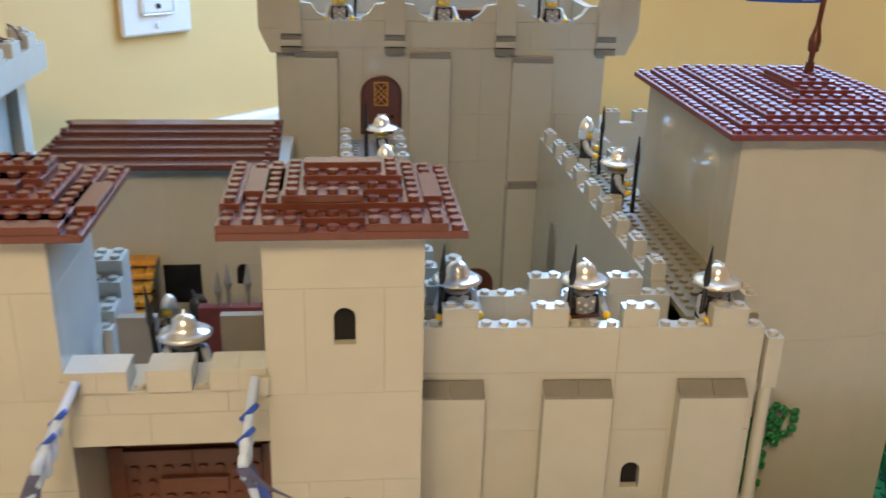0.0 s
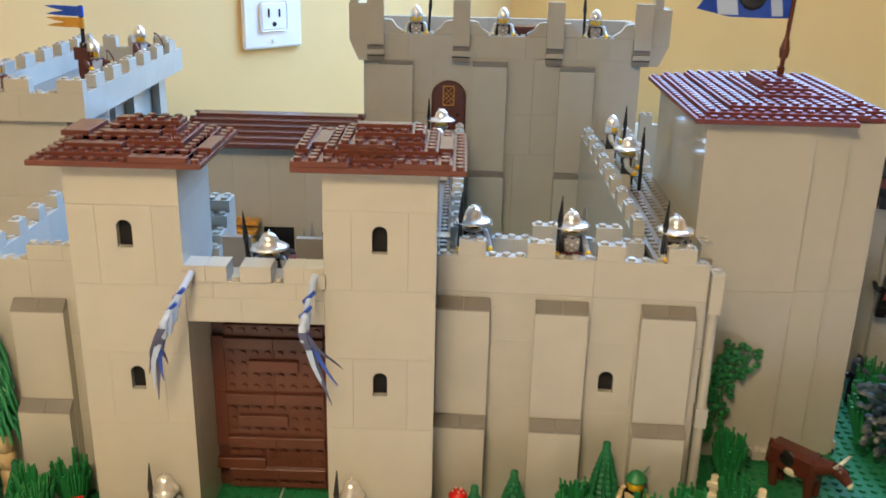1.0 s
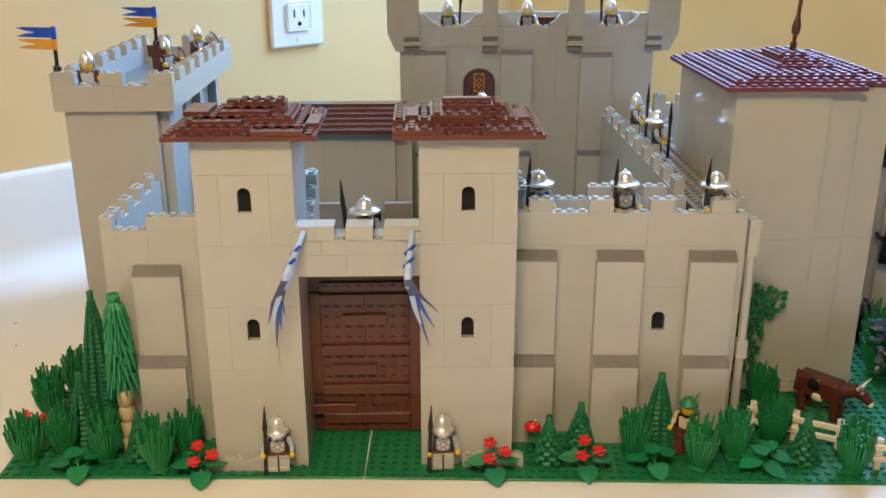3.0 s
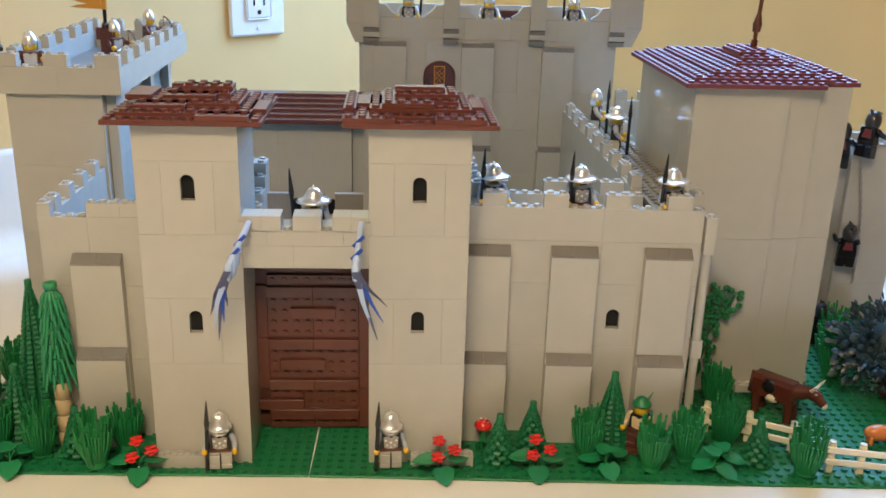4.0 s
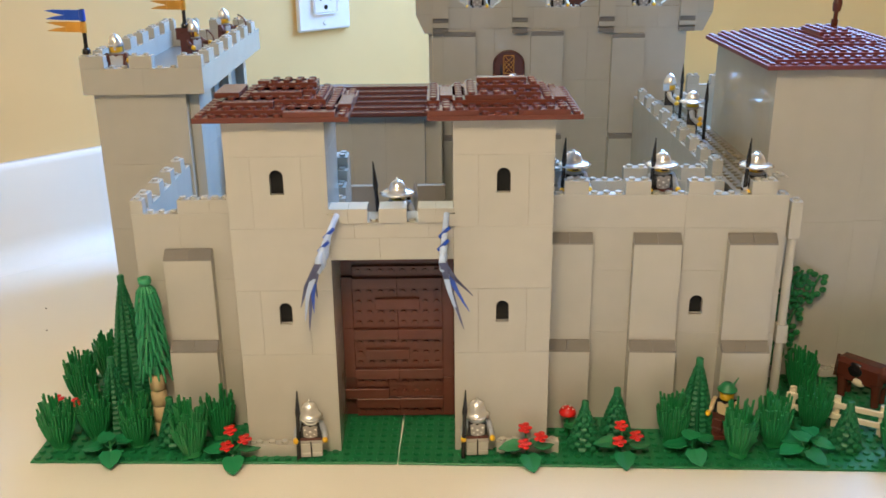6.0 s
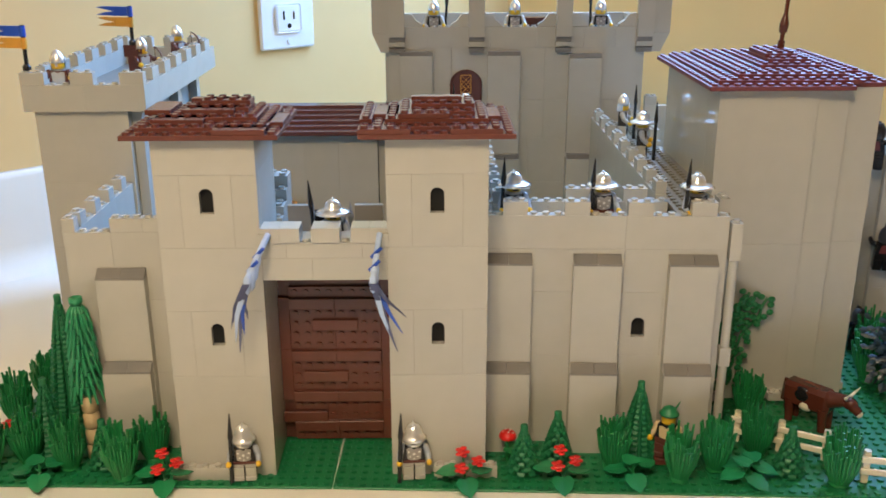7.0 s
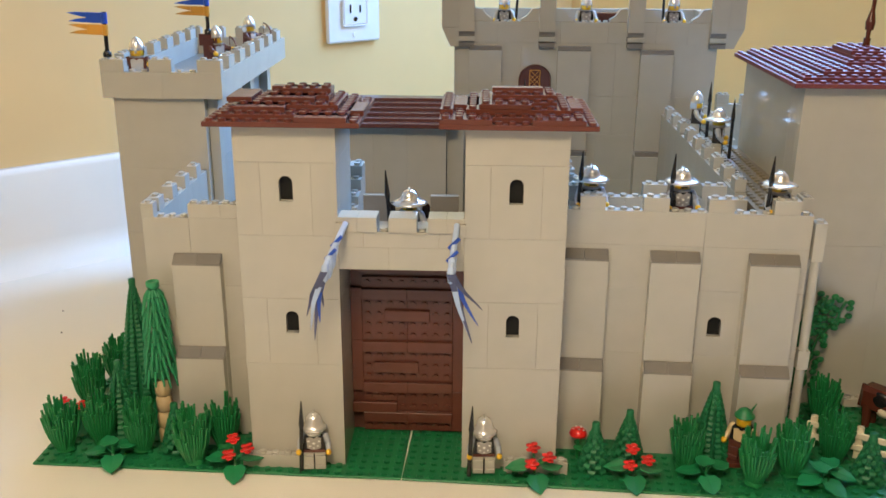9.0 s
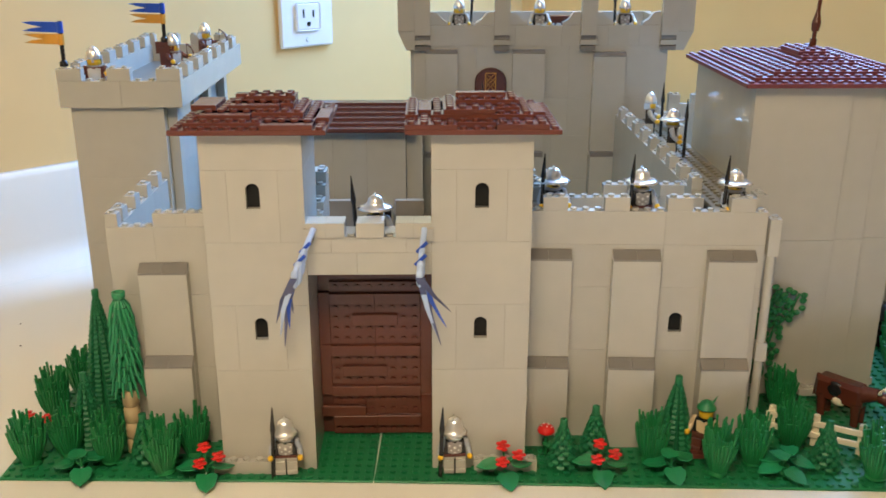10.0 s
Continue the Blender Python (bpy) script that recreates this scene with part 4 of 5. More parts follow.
KEEPER = figure_mesh("steel", DARK, LEGS, LEGS, DULL, SKIN, 0.3)
FORESTER = figure_mesh("hat", DARK, BELT, BUFFED, BUFFED)
RAIDER = figure_mesh("dark", DARK, DARK, DARK, REDD, ASH, 1.4)


def figure(mesh, x, y, z, yaw, label, group="", lean=0.0):
    ob = new("toy_figure", mesh)
    ob.matrix_world = pose(x, y, z, lean, 0, yaw)
    return tagged(ob, label, "toy figure", group)


def spear(x, y, z, length=0.052, lean=0.0, tilt=0.0, label="black plastic toy spear held upright"):
    s = Shape()
    s.tube((0, 0, 0), (0, 0, length * 0.60), 0.0015, 0.0013, 8)
    s.tube((0, 0, length * 0.60), (0, 0, length * 0.68), 0.0011, 0.0019, 8)
    s.tube((0, 0, length * 0.68), (0, 0, length), 0.0019, 0.0003, 8)
    return solid("toy_spear", s, BLACK, label, "spear", pose(x, y, z, tilt, lean, 0), "black spears")


for x, y, sx, sy in ((-0.0600, 0.0350, -0.0685, 0.0290), (0.0550, 0.0350, 0.0452, 0.0275)):
    figure(SENTRY, x, y, BASE + 0.0018, 4, "toy guard in silver brimmed helmet before the gate", "gate guards")
    spear(sx, sy, BASE + 0.0002, 0.054, 2)
FEET = WT - 0.0150
for x, y, yaw in ((0.1252, 0.1035, 8), (0.1862, 0.1000, 8), (0.2500, 0.0955, 20)):
    figure(GUARD, x, y, FEET, yaw, "toy guard in silver brimmed helmet behind the merlons", "wall guards")
    spear(x - 0.0090, y - 0.0065, FEET, 0.052, 2)
figure(GUARD, 0.003, 0.0715, LINT + BASE + 0.0049, 5, "toy guard in silver brimmed helmet over the gateway")
spear(-0.0095, 0.0760, LINT + BASE + 0.0049, 0.052, -4)
figure(GUARD, 0.0995, 0.3410, WT - 0.0018, 90, "toy guard in silver brimmed helmet on the raised walk")
spear(0.0885, 0.3390, WT - 0.0018, 0.050)
figure(KEEPER, 0.0985, 0.2630, WT - 0.0018, 180, "toy soldier in steel pointed helmet on the raised walk")
figure(GUARD, 0.2460, 0.2570, WT - 0.0028, 75, "toy guard in silver brimmed helmet on the side walk")
spear(0.2555, 0.2500, WT - 0.0028, 0.050)
figure(KEEPER, 0.2455, 0.3390, WT - 0.0028, 75, "toy soldier in steel pointed helmet on the side walk")
spear(0.2555, 0.3340, WT - 0.0028, 0.050)
for x in (0.0709, 0.1539, 0.2419):
    figure(KEEPER, x, 0.4645, KZ + BASE + 0.006, 0, "toy soldier in pointed helmet on the keep's crown", "keep soldiers")
for x, lean in ((0.082, 3), (0.2313, -1)):
    spear(x, 0.4605, KZ + BASE + 0.006, 0.058, lean)
solid("weapon_chest", Shape().brick(0.167, 0.4645, KZ + BASE + 0.006, 0.185, 0.4745, KZ + BASE + 0.025).brick(0.165, 0.4625, KZ + BASE + 0.025, 0.187, 0.4765, KZ + BASE + 0.029), [DBROWN],
      "dark brown chest standing on the keep's crown", "chest")
DECK = CZ + BASE + 0.0045
for x, y, yaw in ((-0.2245, 0.2230, 10), (-0.1850, 0.3120, 60), (-0.1790, 0.4100, 75)):
    figure(ARCHER, x, y, DECK, yaw, "toy archer in silver pointed helmet on the corner tower", "archers on the corner tower")


def bow(x, y, z, yaw):
    s = Shape()
    pts = [(0.011 * math.cos(a), 0, 0.011 * math.sin(a)) for a in [radians(-75 + 15 * i) for i in range(11)]]
    for a, b in zip(pts, pts[1:]):
        s.tube(a, b, 0.0007, 0.0007, 6)
    s.tube(pts[0], pts[-1], 0.0003, 0.0003, 4)
    s.tube((-0.002, 0, 0), (0.013, 0, 0), 0.0005, 0.0005, 5)
    return solid("toy_bow", s, DBROWN, "dark brown toy bow held by an archer", "bow", pose(x, y, z, 0, 0, yaw), "toy bows")


bow(-0.1740, 0.3070, DECK + 0.022, -30)
bow(-0.1670, 0.4070, DECK + 0.024, -15)
figure(KEEPER, -0.0480, 0.300, 0.0580, -60, "toy soldier in pointed helmet in the courtyard")
figure(RAIDER, -0.0280, 0.300, 0.0580, 40, "black toy figure in the shaded courtyard")
solid("foot_brick", Shape().brick(0.2230, 0.0460, BASE + 0.0018, 0.2390, 0.0620, BASE + 0.0050), BROWN, "brown plate under the forester's feet", "brick")
figure(FORESTER, 0.2320, 0.0530, BASE + 0.0052, -35, "toy forester in green hat among the bushes")
figure(RAIDER, 0.4380, 0.2405, 0.1660, 150, "black and dark red toy raider climbing over the tower's edge", "climbing raiders")
figure(RAIDER, 0.4570, 0.2370, 0.1760, 120, "black and dark red toy raider climbing over the tower's edge", "climbing raiders", 10)
figure(RAIDER, 0.4560, 0.2360, 0.0780, 165, "black and dark red toy raider hanging on the chain", "climbing raiders", -8)
figure(RAIDER, 0.4420, 0.2320, BASE + 0.0018, 170, "black and dark red toy raider at the tower's foot", "climbing raiders")
figure(RAIDER, 0.4720, 0.2280, BASE + 0.0018, 190, "black and dark red toy raider at the tower's foot", "climbing raiders")
part("shield", Shape().turned([(0.009, 0), (0.0085, 0.001), (0.004, 0.0024), (0, 0.003)], n=16), PEWTER, thing("toy_shield", "round dark grey toy shield beside the tower", "shield", pose(0.457, 0.226, 0.012, 80, 0, 0)))


# ---- flags ----
def ribbon(points, widths, thick=0.0005, across=(1, 0, 0)):
    s = Shape()
    rows = []
    side_v = Vector(across)
    for p, w in zip(points, widths):
        p = Vector(p)
        rows.append((p - side_v * w / 2, p + side_v * w / 2))
    back = Vector((0, thick, 0))
    pts = []
    for a, b in rows:
        pts += [a, b, b + back, a + back]
    n = len(rows) - 1
    faces = [(0, 1, 2, 3), (4 * n, 4 * n + 1, 4 * n + 2, 4 * n + 3)]
    for i in range(n):
        u, w = 4 * i, 4 * i + 4
        faces += [(u + k, u + (k + 1) % 4, w + (k + 1) % 4, w + k) for k in range(4)]
    s.add(pts, faces)
    return s


def gate_banner(x0, hand_x, mid_x, tip_x, sg):
    b = thing("gate_banner", "blue and white torn paper banner on a pale pole", "banner", pose(0, 0, 0), "banners beside the gate")
    top, hand = Vector((x0, 0.037, 0.1775)), Vector((hand_x, 0.008, 0.1575))
    part("pole", Shape().tube(top, hand, 0.0019, 0.0019, 10), LBLUE, b)
    d = hand - top
    white = Shape()
    for t, w, h in ((0.45, 0.0030, 0.008), (0.62, 0.0050, 0.012), (0.80, 0.0060, 0.013), (0.98, 0.0055, 0.010)):
        p = top + d * t
        white.turned([(0, 0.003), (w * 0.40, 0.001), (w * 0.46, -h * 0.35), (w * 0.30, -h * 0.8), (0, -h)], (p.x, p.y, p.z), 7)
    part("paper", white, LBLUE, b, "crumpled pale paper")
    blue = Shape()
    for t in (0.40, 0.68):
        p = top + d * t
        blue.tube((p.x - 0.0035, p.y - 0.002, p.z - 0.003), (p.x + 0.0030, p.y - 0.002, p.z + 0.0035), 0.0012, 0.0012, 6)
    part("ribbon", blue, BLUE, b)
    for k, (dx, dz, mat, nm) in enumerate(((0.0, 0.0, SLATE, "slate blue"), (0.0045, 0.012, BLUE, "blue"), (-0.0035, 0.006, LBLUE, "pale"), (0.0075, 0.022, SLATE, "slate blue"), (-0.0060, 0.016, SLATE, "slate blue"))):
        pts, ws = [], []
        for i in range(9):
            t = i / 8
            x = hand_x + (mid_x - hand_x) * min(1, t * 2) + (tip_x - mid_x) * max(0, t * 2 - 1) + dx * t * 0.8
            z = 0.1560 - (0.1560 - 0.1040 - dz) * t
            pts.append((x, 0.0085 + 0.014 * t + 0.002 * math.sin(5 * t + k) - k * 0.0004, z))
            ws.append(0.0044 * (1 - t) ** 0.8 + 0.0003)
        part("tail", ribbon(pts, ws), mat, b, nm + " torn tail of the banner")


gate_banner(-0.0345, -0.0440, -0.0510, -0.0540, -1)
gate_banner(0.0355, 0.0325, 0.0385, 0.0460, 1)


def pennant(x, y, z, high, label):
    p = thing("pennant_flag", label, "flag", pose(x, y, z), "pennants on the corner tower")
    part("pole", Shape().tube((0, 0, 0), (0.0005, 0, high), 0.0016, 0.0016, 10).turned([(0.0032, 0), (0.0032, 0.003), (0.0018, 0.0045)]), BLACK, p)
    for dz, mat in ((high - 0.0085, BLUE), (high - 0.0175, GOLD)):
        s = waved([(0.002, dz), (0.002, dz + 0.0078), (-0.014, dz + 0.0080), (-0.014, dz + 0.0002)], 0.0010, 0.0007, 330)
        s.tube((0.0003, 0, dz - 0.0003), (0.0003, 0, dz + 0.0080), 0.0024, 0.0024, 10)
        for za, zb, tip in ((dz + 0.0040, dz + 0.0080, dz + 0.0076), (dz + 0.0002, dz + 0.0040, dz + 0.0012)):
            s.prism([(-0.0139, za), (-0.0139, zb), (-0.022, (zb + tip) / 2 + 0.0004), (-0.0285, tip), (-0.022, (za + tip) / 2)], 0.0004, 0.0014)
        part("pennant", s, mat, p)


pennant(-0.2425, 0.2080, CT + BASE + B + 0.0015, 0.0340, "blue and golden pennants on a black pole")
pennant(-0.1910, 0.3090, CT + BASE + 0.018, 0.0330, "blue and golden pennants on a dark brown mount")


# ---- plants ----
def bush_mesh(seed, n=84, high=0.040):
    rng = random.Random(seed)
    s = Shape().turned([(0.0068, 0), (0.0062, 0.004), (0.003, 0.006), (0, 0.006)], n=10)
    for i in range(n):
        a = 2 * math.pi * i / n * 2.618
        r0 = 0.0060 * math.sqrt((i + 0.5) / n)
        out = (0.05 + 0.34 * r0 / 0.006) * rng.uniform(0.8, 1.15)
        h = high * rng.uniform(0.72, 1.0) * (1.04 - 0.46 * (r0 / 0.006) ** 2)
        base = Vector((r0 * math.cos(a), r0 * math.sin(a), 0.002))
        mid = base + Vector((out * math.cos(a) * h * 0.55, out * math.sin(a) * h * 0.55, h * 0.52))
        tip = mid + Vector((out * math.cos(a) * h * 0.25, out * math.sin(a) * h * 0.25, h * 0.48))
        s.tube(base, mid, 0.00095, 0.0010, 6, False)
        s.tube(mid, tip, 0.0010, 0.00085, 6)
    return s.mesh("bush", [LEAF])


BUSHES = [bush_mesh(k) for k in range(3)]
random.seed(4)
for i, (x, y, sc) in enumerate(((-0.2400, 0.0490, 1.0), (-0.2170, 0.0600, 1.0), (-0.1855, 0.0510, 1.0), (-0.1440, 0.0370, 1.05), (-0.1290, 0.0600, 1.0), (-0.2470, 0.1150, 1.05), (-0.2380, 0.1500, 1.0),
                            (0.1930, 0.0450, 1.0), (0.2355, 0.0290, 1.0), (0.2640, 0.0420, 1.0), (0.2980, 0.0600, 1.0), (0.3420, 0.0220, 1.05), (0.3090, 0.1150, 0.95), (0.4280, 0.1730, 1.25),
                            (0.4480, 0.2180, 1.1), (0.4740, 0.2160, 1.1))):
    ob = new("grass_bush", BUSHES[i % 3])
    ob.matrix_world = pose(x, y, BASE + 0.0016, 0, 0, random.uniform(0, 360)) @ Matrix.Scale(sc, 4)
    tagged(ob, "bright green plastic bush of upright stalks on the baseplate", "bush", "spiky bushes")


def pine_mesh(high, wide, mat=PINE, teeth=11, shift=0.0):
    """Rings of blocky, drooping teeth on a tapering core."""
    s = Shape().tube((0, 0, 0), (0, 0, high * 0.97), wide * 0.72, 0.0012, 12)
    tiers = max(7, round(high / 0.0040))
    step = (high - 0.0050) / tiers
    for k in range(tiers):
        t = k / tiers
        z = 0.0012 + step * k
        r = wide * (1 - t) ** 0.78 + 0.0012
        half = math.pi / teeth * 0.66
        for i in range(teeth):
            a = 2 * math.pi * (i + shift * (k % 2)) / teeth
            pts = []
            for rr, zt, zb, f in ((r * 0.55, step * 1.05, step * 0.30, 1.0), (r * 0.90, step * 0.78, step * 0.02, 1.0), (r, step * 0.42, -step * 0.04, 0.72)):
                for ang, zz in ((a - half * f, zt), (a + half * f, zt), (a + half * f, zb), (a - half * f, zb)):
                    pts.append((rr * math.cos(ang), rr * math.sin(ang), z + zz))
            s.add(pts, [(q + j, q + (j + 1) % 4, q + 4 + (j + 1) % 4, q + 4 + j) for q in (0, 4) for j in range(4)] + [(8, 9, 10, 11), (3, 2, 1, 0)])
    s.turned([(0.0026, high - 0.0050), (0.0026, high - 0.0004), (0.0022, high), (0, high)], n=10)
    return s.mesh("pine_tree", [mat])


SMALL, MID, TALL = pine_mesh(0.036, 0.0104, PINE, 8, 0.5), pine_mesh(0.058, 0.0136, PINE, 10), pine_mesh(0.099, 0.0160, PINE, 10)
for mesh, x, y, lab in ((SMALL, -0.1615, 0.0540, "small"), (MID, -0.2065, 0.0740, "middle-sized"), (TALL, -0.2120, 0.1300, "tall"), (SMALL, 0.1305, 0.0420, "small"), (SMALL, 0.1560, 0.0600, "small"),
                        (MID, 0.2135, 0.0620, "middle-sized"), (SMALL, 0.3130, 0.0370, "small")):
    ob = new("pine_tree", mesh)
    ob.matrix_world = pose(x, y, BASE + 0.0008, 0, 0, x * 3000)
    tagged(ob, lab + " green plastic pine tree standing on the baseplate", "tree", "toy pines")


def heart(at, yaw, pitch, size):
    """A heart-shaped leaf with a fold along its rib."""
    pts = [(0, 0.10, 0), (0.42, 0.02, 0.05), (0.66, 0.42, 0.03), (0.46, 0.98, -0.03), (0, 1.42, -0.10), (-0.46, 0.98, -0.03), (-0.66, 0.42, 0.03), (-0.42, 0.02, 0.05), (0, 0.62, -0.05)]
    m = Matrix.Translation(at) @ pose(0, 0, 0, 0, 0, yaw) @ pose(0, 0, 0, pitch, 0, 0)
    top = [m @ (Vector(p) * size) for p in pts]
    low = [m @ (Vector(p) * size - Vector((0, 0, 0.0007))) for p in pts]
    fan = [(8, i, (i + 1) % 8) for i in range(8)]
    return top + low, fan + [(9 + c, 9 + b, 9 + a) for a, b, c in fan] + [(i, i + 9, (i + 1) % 8 + 9, (i + 1) % 8) for i in range(8)]


def leaf_plant(x, y, yaw, flowers, label, high=0.012, colour=RED):
    p = thing("flower_plant" if flowers else "leaf_plant", label, "plant", pose(x, y, BASE + 0.0010, 0, 0, yaw), "flowering plants" if flowers else "leafy plants")
    st = Shape().turned([(0.0030, 0), (0.0030, 0.002), (0.001, 0.003)], n=10).tube((0, 0, 0), (0, 0, high), 0.0010, 0.0010, 6)
    part("stem", st, LEAF, p)
    spread = ((95, 0.0105, -4), (-75, 0.0095, -6), (190, 0.0050, -14)) if flowers else ((80, 0.0085, -8), (-60, 0.0100, -4), (185, 0.0060, -14))
    for a, z, pitch in spread:
        s = Shape()
        at = Vector((0.0035 * -math.sin(radians(a)), 0.0035 * math.cos(radians(a)), z))
        s.add(*heart(at, a, pitch, 0.0118))
        s.tube((0, 0, at.z - 0.0030), at, 0.0009, 0.0007, 6)
        part("leaf", s, BROAD, p)
    if not flowers:
        part("leaf", Shape().add(*heart(Vector((0, -0.005, high + 0.002)), 20, 8, 0.0098)), BROAD, p)
    for k in range(flowers):
        at = Vector(((-0.0015, 0.0040, high + 0.0085), (0.0090, -0.0005, high + 0.0040), (-0.0025, -0.0060, high + 0.0020))[k])
        f = Shape().tube((0, 0, high * 0.6), at, 0.0007, 0.0007, 6)
        part("stalk", f, LEAF, p)
        f = Shape()
        tip = Matrix.Translation(at) @ pose(0, 0, 0, 35, 0, 0)
        for i in range(5):
            q = tip @ Vector((0.0029 * math.cos(i * 1.2566), 0.0029 * math.sin(i * 1.2566), 0.0004))
            f.ball(q, (0.0024, 0.0024, 0.0008), 8)
        f.ball(tip @ Vector((0, 0, 0.0003)), (0.0032, 0.0032, 0.0009), 10)
        f.ball(tip @ Vector((0, 0, 0.0012)), (0.0011, 0.0011, 0.0008), 8)
        part("flower", f, colour, p, "red five-petalled flower")


leaf_plant(-0.1140, 0.0300, 0, 3, "green leafy plant with three red flowers")
leaf_plant(0.0895, 0.0285, 0, 3, "green leafy plant with three red flowers")
leaf_plant(0.1555, 0.0300, -10, 3, "green leafy plant with three red flowers")
leaf_plant(-0.2480, 0.0780, 40, 3, "green leafy plant with three red flowers")
leaf_plant(-0.2010, 0.0370, 10, 0, "green plant with broad heart-shaped leaves")
leaf_plant(0.2040, 0.0310, 0, 0, "green plant with broad heart-shaped leaves")
leaf_plant(0.2800, 0.0280, 30, 0, "green plant with broad heart-shaped leaves")
leaf_plant(0.2850, 0.0360, 160, 0, "green plant with broad heart-shaped leaves")
mush = thing("toadstool", "red toadstool with white spots on a green stem", "toadstool", pose(0.1205, 0.0560, BASE + 0.001))
part("stem", Shape().tube((0, 0, 0), (0, 0, 0.0185), 0.0013, 0.0013, 8), LEAF, mush)
part("cap", Shape().turned([(0.0060, 0.0180), (0.0064, 0.0190), (0.0050, 0.0218), (0.0024, 0.0234), (0, 0.0237)], n=14), RED, mush)
for i in range(7):
    a, r = i * 2.4, 0.0016 + 0.0005 * i
    part("spot", Shape().ball((r * math.cos(a), r * math.sin(a), 0.0239 - r * r * 76), (0.0007, 0.0007, 0.0004), 6), WHITE, mush)
for a in (200, 320):
    part("leaf", Shape().add(*heart(Vector((0, 0, 0.010)), a, 5, 0.0070)), LEAF, mush)

palm = thing("weeping_tree", "weeping green plastic tree on a tan trunk", "tree", pose(-0.1715, 0.0640, BASE + 0.001) @ Matrix.Scale(1.08, 4))
trunk = Shape()
for i in range(4):
    trunk.turned([(0.0040, i * 0.0115), (0.0052, i * 0.0115 + 0.001), (0.0052, i * 0.0115 + 0.009), (0.0042, i * 0.0115 + 0.0112)], n=14)
trunk.tube((0, 0, 0.04), (0, 0, 0.107), 0.0022, 0.0020, 8)
part("trunk", trunk, TAN, palm)
rng = random.Random(6)
fr = Shape().tube((0, 0, 0.046), (0, 0, 0.112), 0.0030, 0.0026, 10)
fr.turned([(0.0034, 0.1095), (0.0042, 0.1100), (0.0042, 0.1135), (0.0024, 0.1138), (0.0022, 0.1120), (0, 0.1120)], n=12)
for tier in range(6):
    z = 0.1080 - 0.0098 * tier
    for k in range(13):
        a = 2 * math.pi * (k + 0.5 * (tier % 2)) / 13 + rng.uniform(-0.10, 0.10)
        out, down = 0.0026 + 0.0006 * tier, 0.0095 + 0.0040 * rng.random()
        p0 = Vector((0.0026 * math.cos(a), 0.0026 * math.sin(a), z))
        p1 = p0 + Vector((out * math.cos(a), out * math.sin(a), -0.0040))
        p2 = p1 + Vector((0.0030 * math.cos(a + 0.2), 0.0030 * math.sin(a + 0.2), -down))
        fr.tube(p0, p1, 0.0011, 0.0013, 6, False)
        fr.tube(p1, p2, 0.0013, 0.0006, 6)
part("fronds", fr, FROND, palm, "drooping green fronds", None, "stuff")

vine = thing("climbing_vine", "green climbing vine on the tower wall", "vine", pose(0.2925, 0.1350, BASE))
v1 = Shape()
rng = random.Random(9)
leafs = Shape()
for strand in range(4):
    z, x = 0.004 + 0.004 * strand, -0.010 + 0.006 * strand
    top = (0.076, 0.086, 0.091, 0.084)[strand]
    prev = Vector((x, 0.006, z))
    while z < top:
        z += 0.0045
        x += rng.uniform(-0.0018, 0.0030) + (0.0022 if z > 0.065 else 0)
        cur = Vector((x, 0.0065 + rng.uniform(-0.001, 0.001), z))
        v1.tube(prev, cur, 0.0011, 0.0011, 6, False)
        for sg in (-1, 1):
            c = cur + Vector((sg * rng.uniform(0.002, 0.0065), -0.002, rng.uniform(-0.002, 0.002)))
            leafs.ball(c, (0.0030, 0.0016, 0.0024), 7)
            leafs.tube(c + Vector((0, -0.001, 0)), c + Vector((0, -0.0026, 0)), 0.0013, 0.0013, 7)
        prev = cur
part("stems", v1, LEAF, vine)
part("leaves", leafs, LEAF, vine, "", None, "stuff")

dark = thing("dark_tree", "dense dark green toy tree beside the pasture", "tree", pose(0.4600, 0.1380, BASE))
part("trunk", Shape().tube((0, 0, 0), (0, 0, 0.05), 0.007, 0.005, 10), DRED, dark, "dark reddish trunk")
crown = Shape()
rng = random.Random(12)
for k in range(900):
    u, a = rng.uniform(-0.75, 1), rng.uniform(0, 2 * math.pi)
    q = math.sqrt(max(0, 1 - u * u))
    lump = 1 + 0.16 * math.sin(5 * a + 3 * u) + 0.10 * math.sin(9 * u + 2 * a)
    r = rng.uniform(0.72, 1.0) * lump
    c = Vector((0.045 * q * math.cos(a) * r, 0.040 * q * math.sin(a) * r, 0.042 + 0.038 * u * r))
    d = Vector((q * math.cos(a) + rng.uniform(-0.5, 0.5), q * math.sin(a) + rng.uniform(-0.5, 0.5), u + rng.uniform(-0.5, 0.6))).normalized()
    w = d.orthogonal().normalized() * 0.0026
    n = d.cross(w.normalized()) * 0.0006
    tip = c + d * 0.0075
    crown.add([c - w * 0.5, c + w * 0.5, c + d * 0.0045 + w, tip, c + d * 0.0045 - w, c + n + d * 0.003, c - n + d * 0.003],
              [(0, 1, 5), (1, 2, 5), (2, 3, 5), (3, 4, 5), (4, 0, 5), (1, 0, 6), (2, 1, 6), (3, 2, 6), (4, 3, 6), (0, 4, 6)])
crown.ball((0, 0, 0.042), (0.030, 0.026, 0.028), 12)
part("crown", crown, DARKLEAF, dark, "dark leaf clumps", None, "stuff")

# ---- pasture ----
cow = Shape()
cow.k = 0
cow.brick(-0.0205, -0.0078, 0.0125, 0.0165, 0.0078, 0.0318, 0.0032)
cow.tube((0.014, 0, 0.0250), (0.0260, 0, 0.0290), 0.0070, 0.0046, 10)
cow.ball((0.0290, 0, 0.0275), (0.0062, 0.0046, 0.0048), 10)
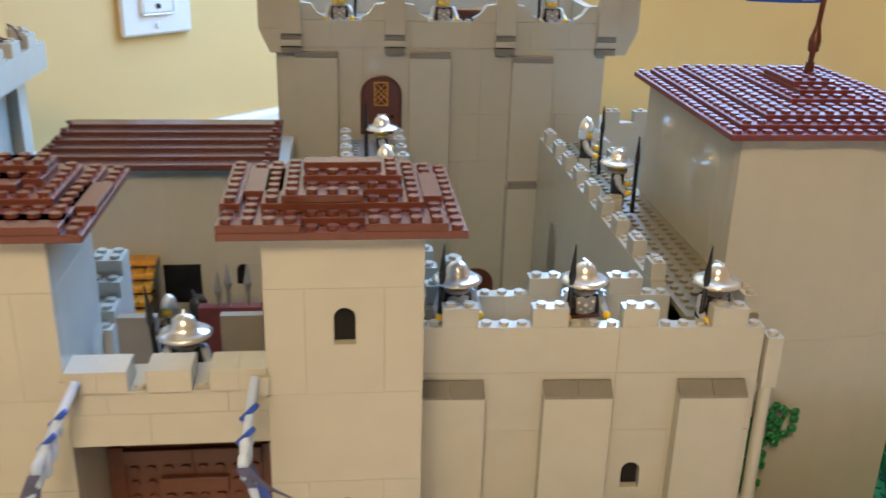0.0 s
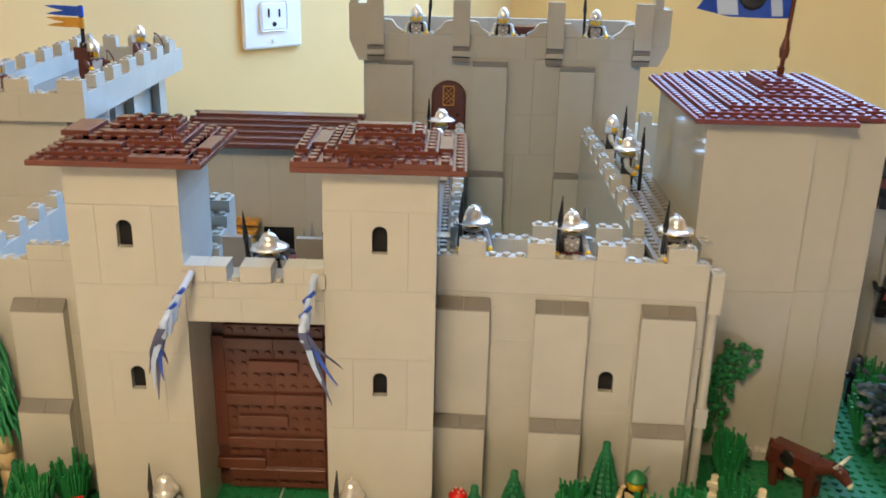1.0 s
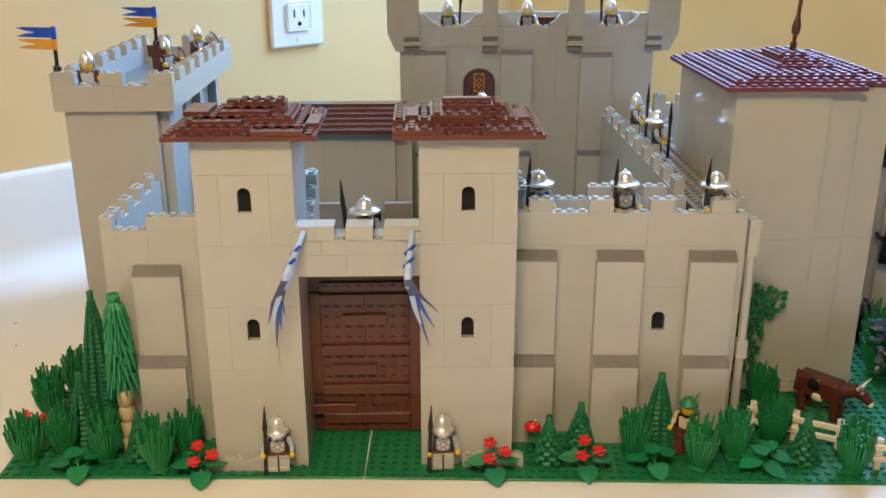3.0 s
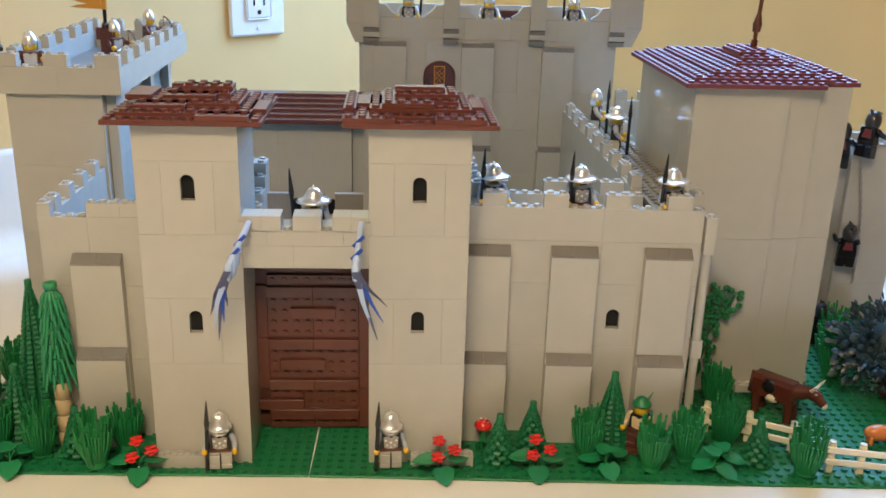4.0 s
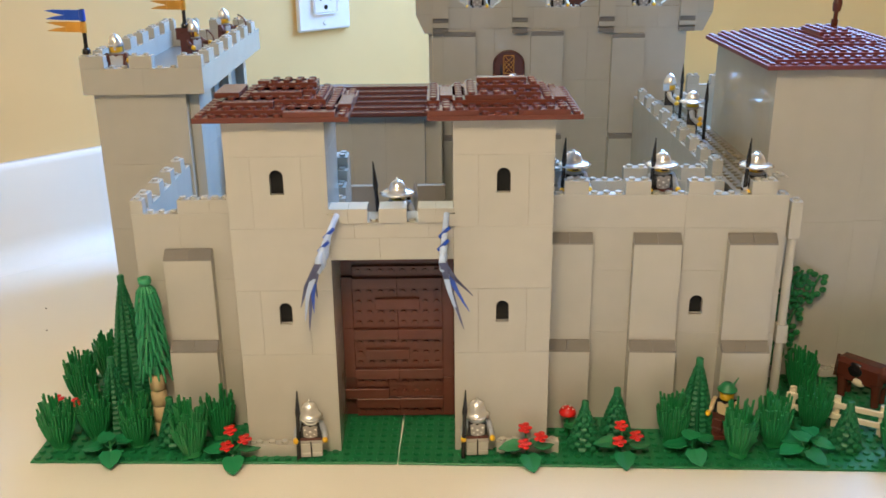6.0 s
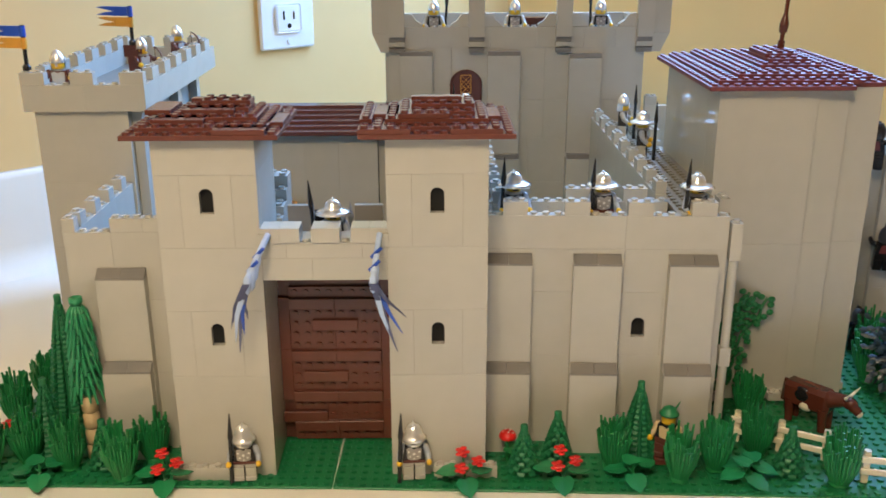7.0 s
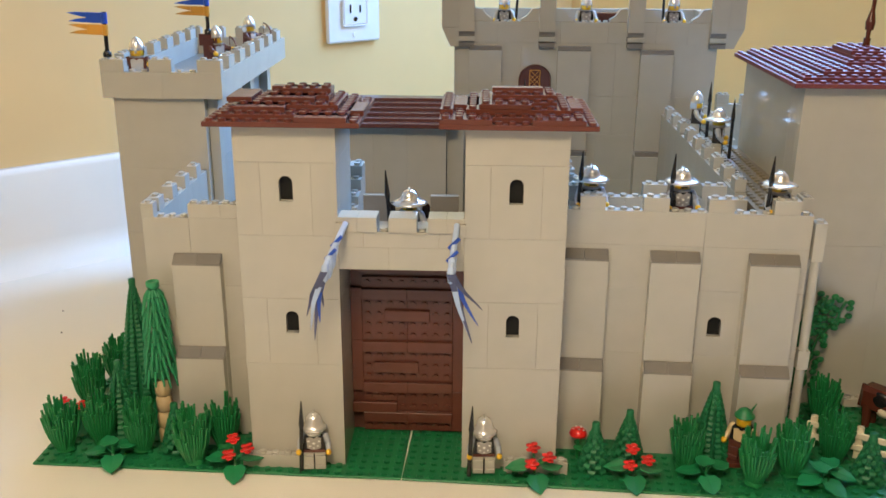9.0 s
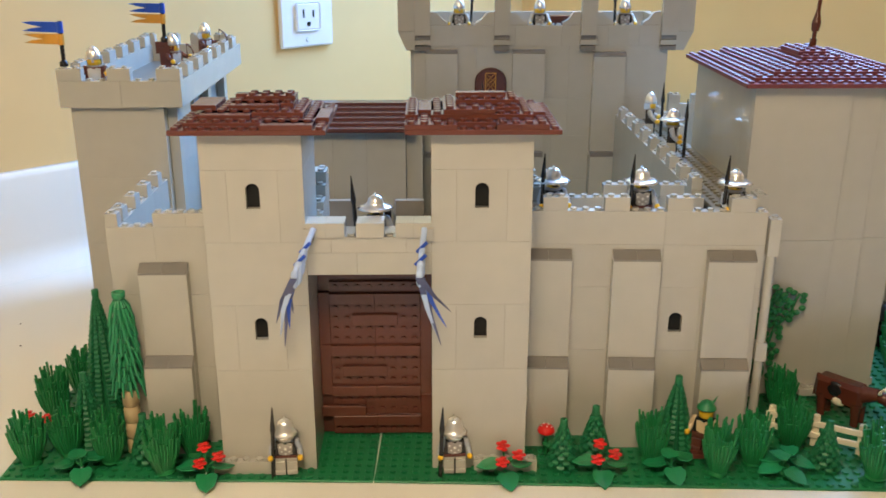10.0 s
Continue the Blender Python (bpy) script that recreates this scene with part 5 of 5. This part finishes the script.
cow.tube((0.0300, 0, 0.0270), (0.0368, 0, 0.0222), 0.0042, 0.0030, 10)
for x, y in ((-0.014, -0.005), (-0.014, 0.005), (0.012, -0.005), (0.012, 0.005)):
    cow.tube((x, y, 0.018), (x + 0.001, y, 0.0), 0.0040, 0.0030, 8)
cow.tube((-0.0205, 0, 0.030), (-0.0225, 0, 0.012), 0.0016, 0.0010, 6)
cow.k = 1
cow.ball((0.0372, 0, 0.0218), (0.0020, 0.0032, 0.0026), 8)
cow.ball((-0.0010, -0.0052, 0.0165), (0.0065, 0.0034, 0.0046), 10)
for sg in (-1, 1):
    cow.tube((0.0275, sg * 0.0030, 0.0315), (0.0285, sg * 0.0075, 0.0340), 0.0014, 0.0011, 6)
    cow.tube((0.0285, sg * 0.0075, 0.0340), (0.0315, sg * 0.0085, 0.0385), 0.0011, 0.0003, 6)
cow.k = 2
cow.ball((-0.0040, -0.0064, 0.0245), (0.0075, 0.0022, 0.0066), 10)
solid("toy_cow", cow, [COW, CREAM, BLACK], "brown toy cow with white horns standing in the pasture", "toy cow", pose(0.3515, 0.1030, BASE + 0.0018, 0, 0, -48))
pig = Shape().ball((0, 0, 0.0085), (0.0125, 0.0062, 0.0062), 12).ball((0.0125, 0, 0.0098), (0.0045, 0.0042, 0.0042), 8).tube((0.015, 0, 0.009), (0.0185, 0, 0.0088), 0.0022, 0.0022, 8)
for x, y in ((-0.007, -0.003), (-0.007, 0.003), (0.007, -0.003), (0.007, 0.003)):
    pig.tube((x, y, 0.006), (x, y, 0), 0.0019, 0.0016, 7)
for sg in (-1, 1):
    pig.tube((0.011, sg * 0.003, 0.0125), (0.0125, sg * 0.004, 0.0158), 0.0015, 0.0004, 6)
solid("toy_pig", pig, ORANGE, "small orange toy pig lying behind the fence", "toy pig", pose(0.4140, 0.0600, BASE + 0.0018, 0, 0, -5))


def fence(ax, ay, bx, by):
    w = math.hypot(bx - ax, by - ay)
    f = thing("fence", "cream white plastic fence with two rails", "fence", pose(ax, ay, BASE, 0, 0, math.degrees(math.atan2(by - ay, bx - ax))), "pasture fences")
    for z in (0.0075, 0.0165):
        part("rail", Shape().brick(-0.004, -0.0014, z, w + 0.004, 0.0006, z + 0.0046, 0.0005), CREAM, f)
    for t in (0.0, 0.5, 1.0):
        part("post", Shape().brick(w * t - 0.0024, 0.0007, 0, w * t + 0.0024, 0.0045, 0.0228, 0.0005).stud(w * t, 0.0026, 0.0228), CREAM, f)


fence(0.2890, 0.0790, 0.3425, 0.0490)
fence(0.3600, 0.0230, 0.3995, 0.0145)
fence(0.4110, 0.0130, 0.4505, 0.0060)
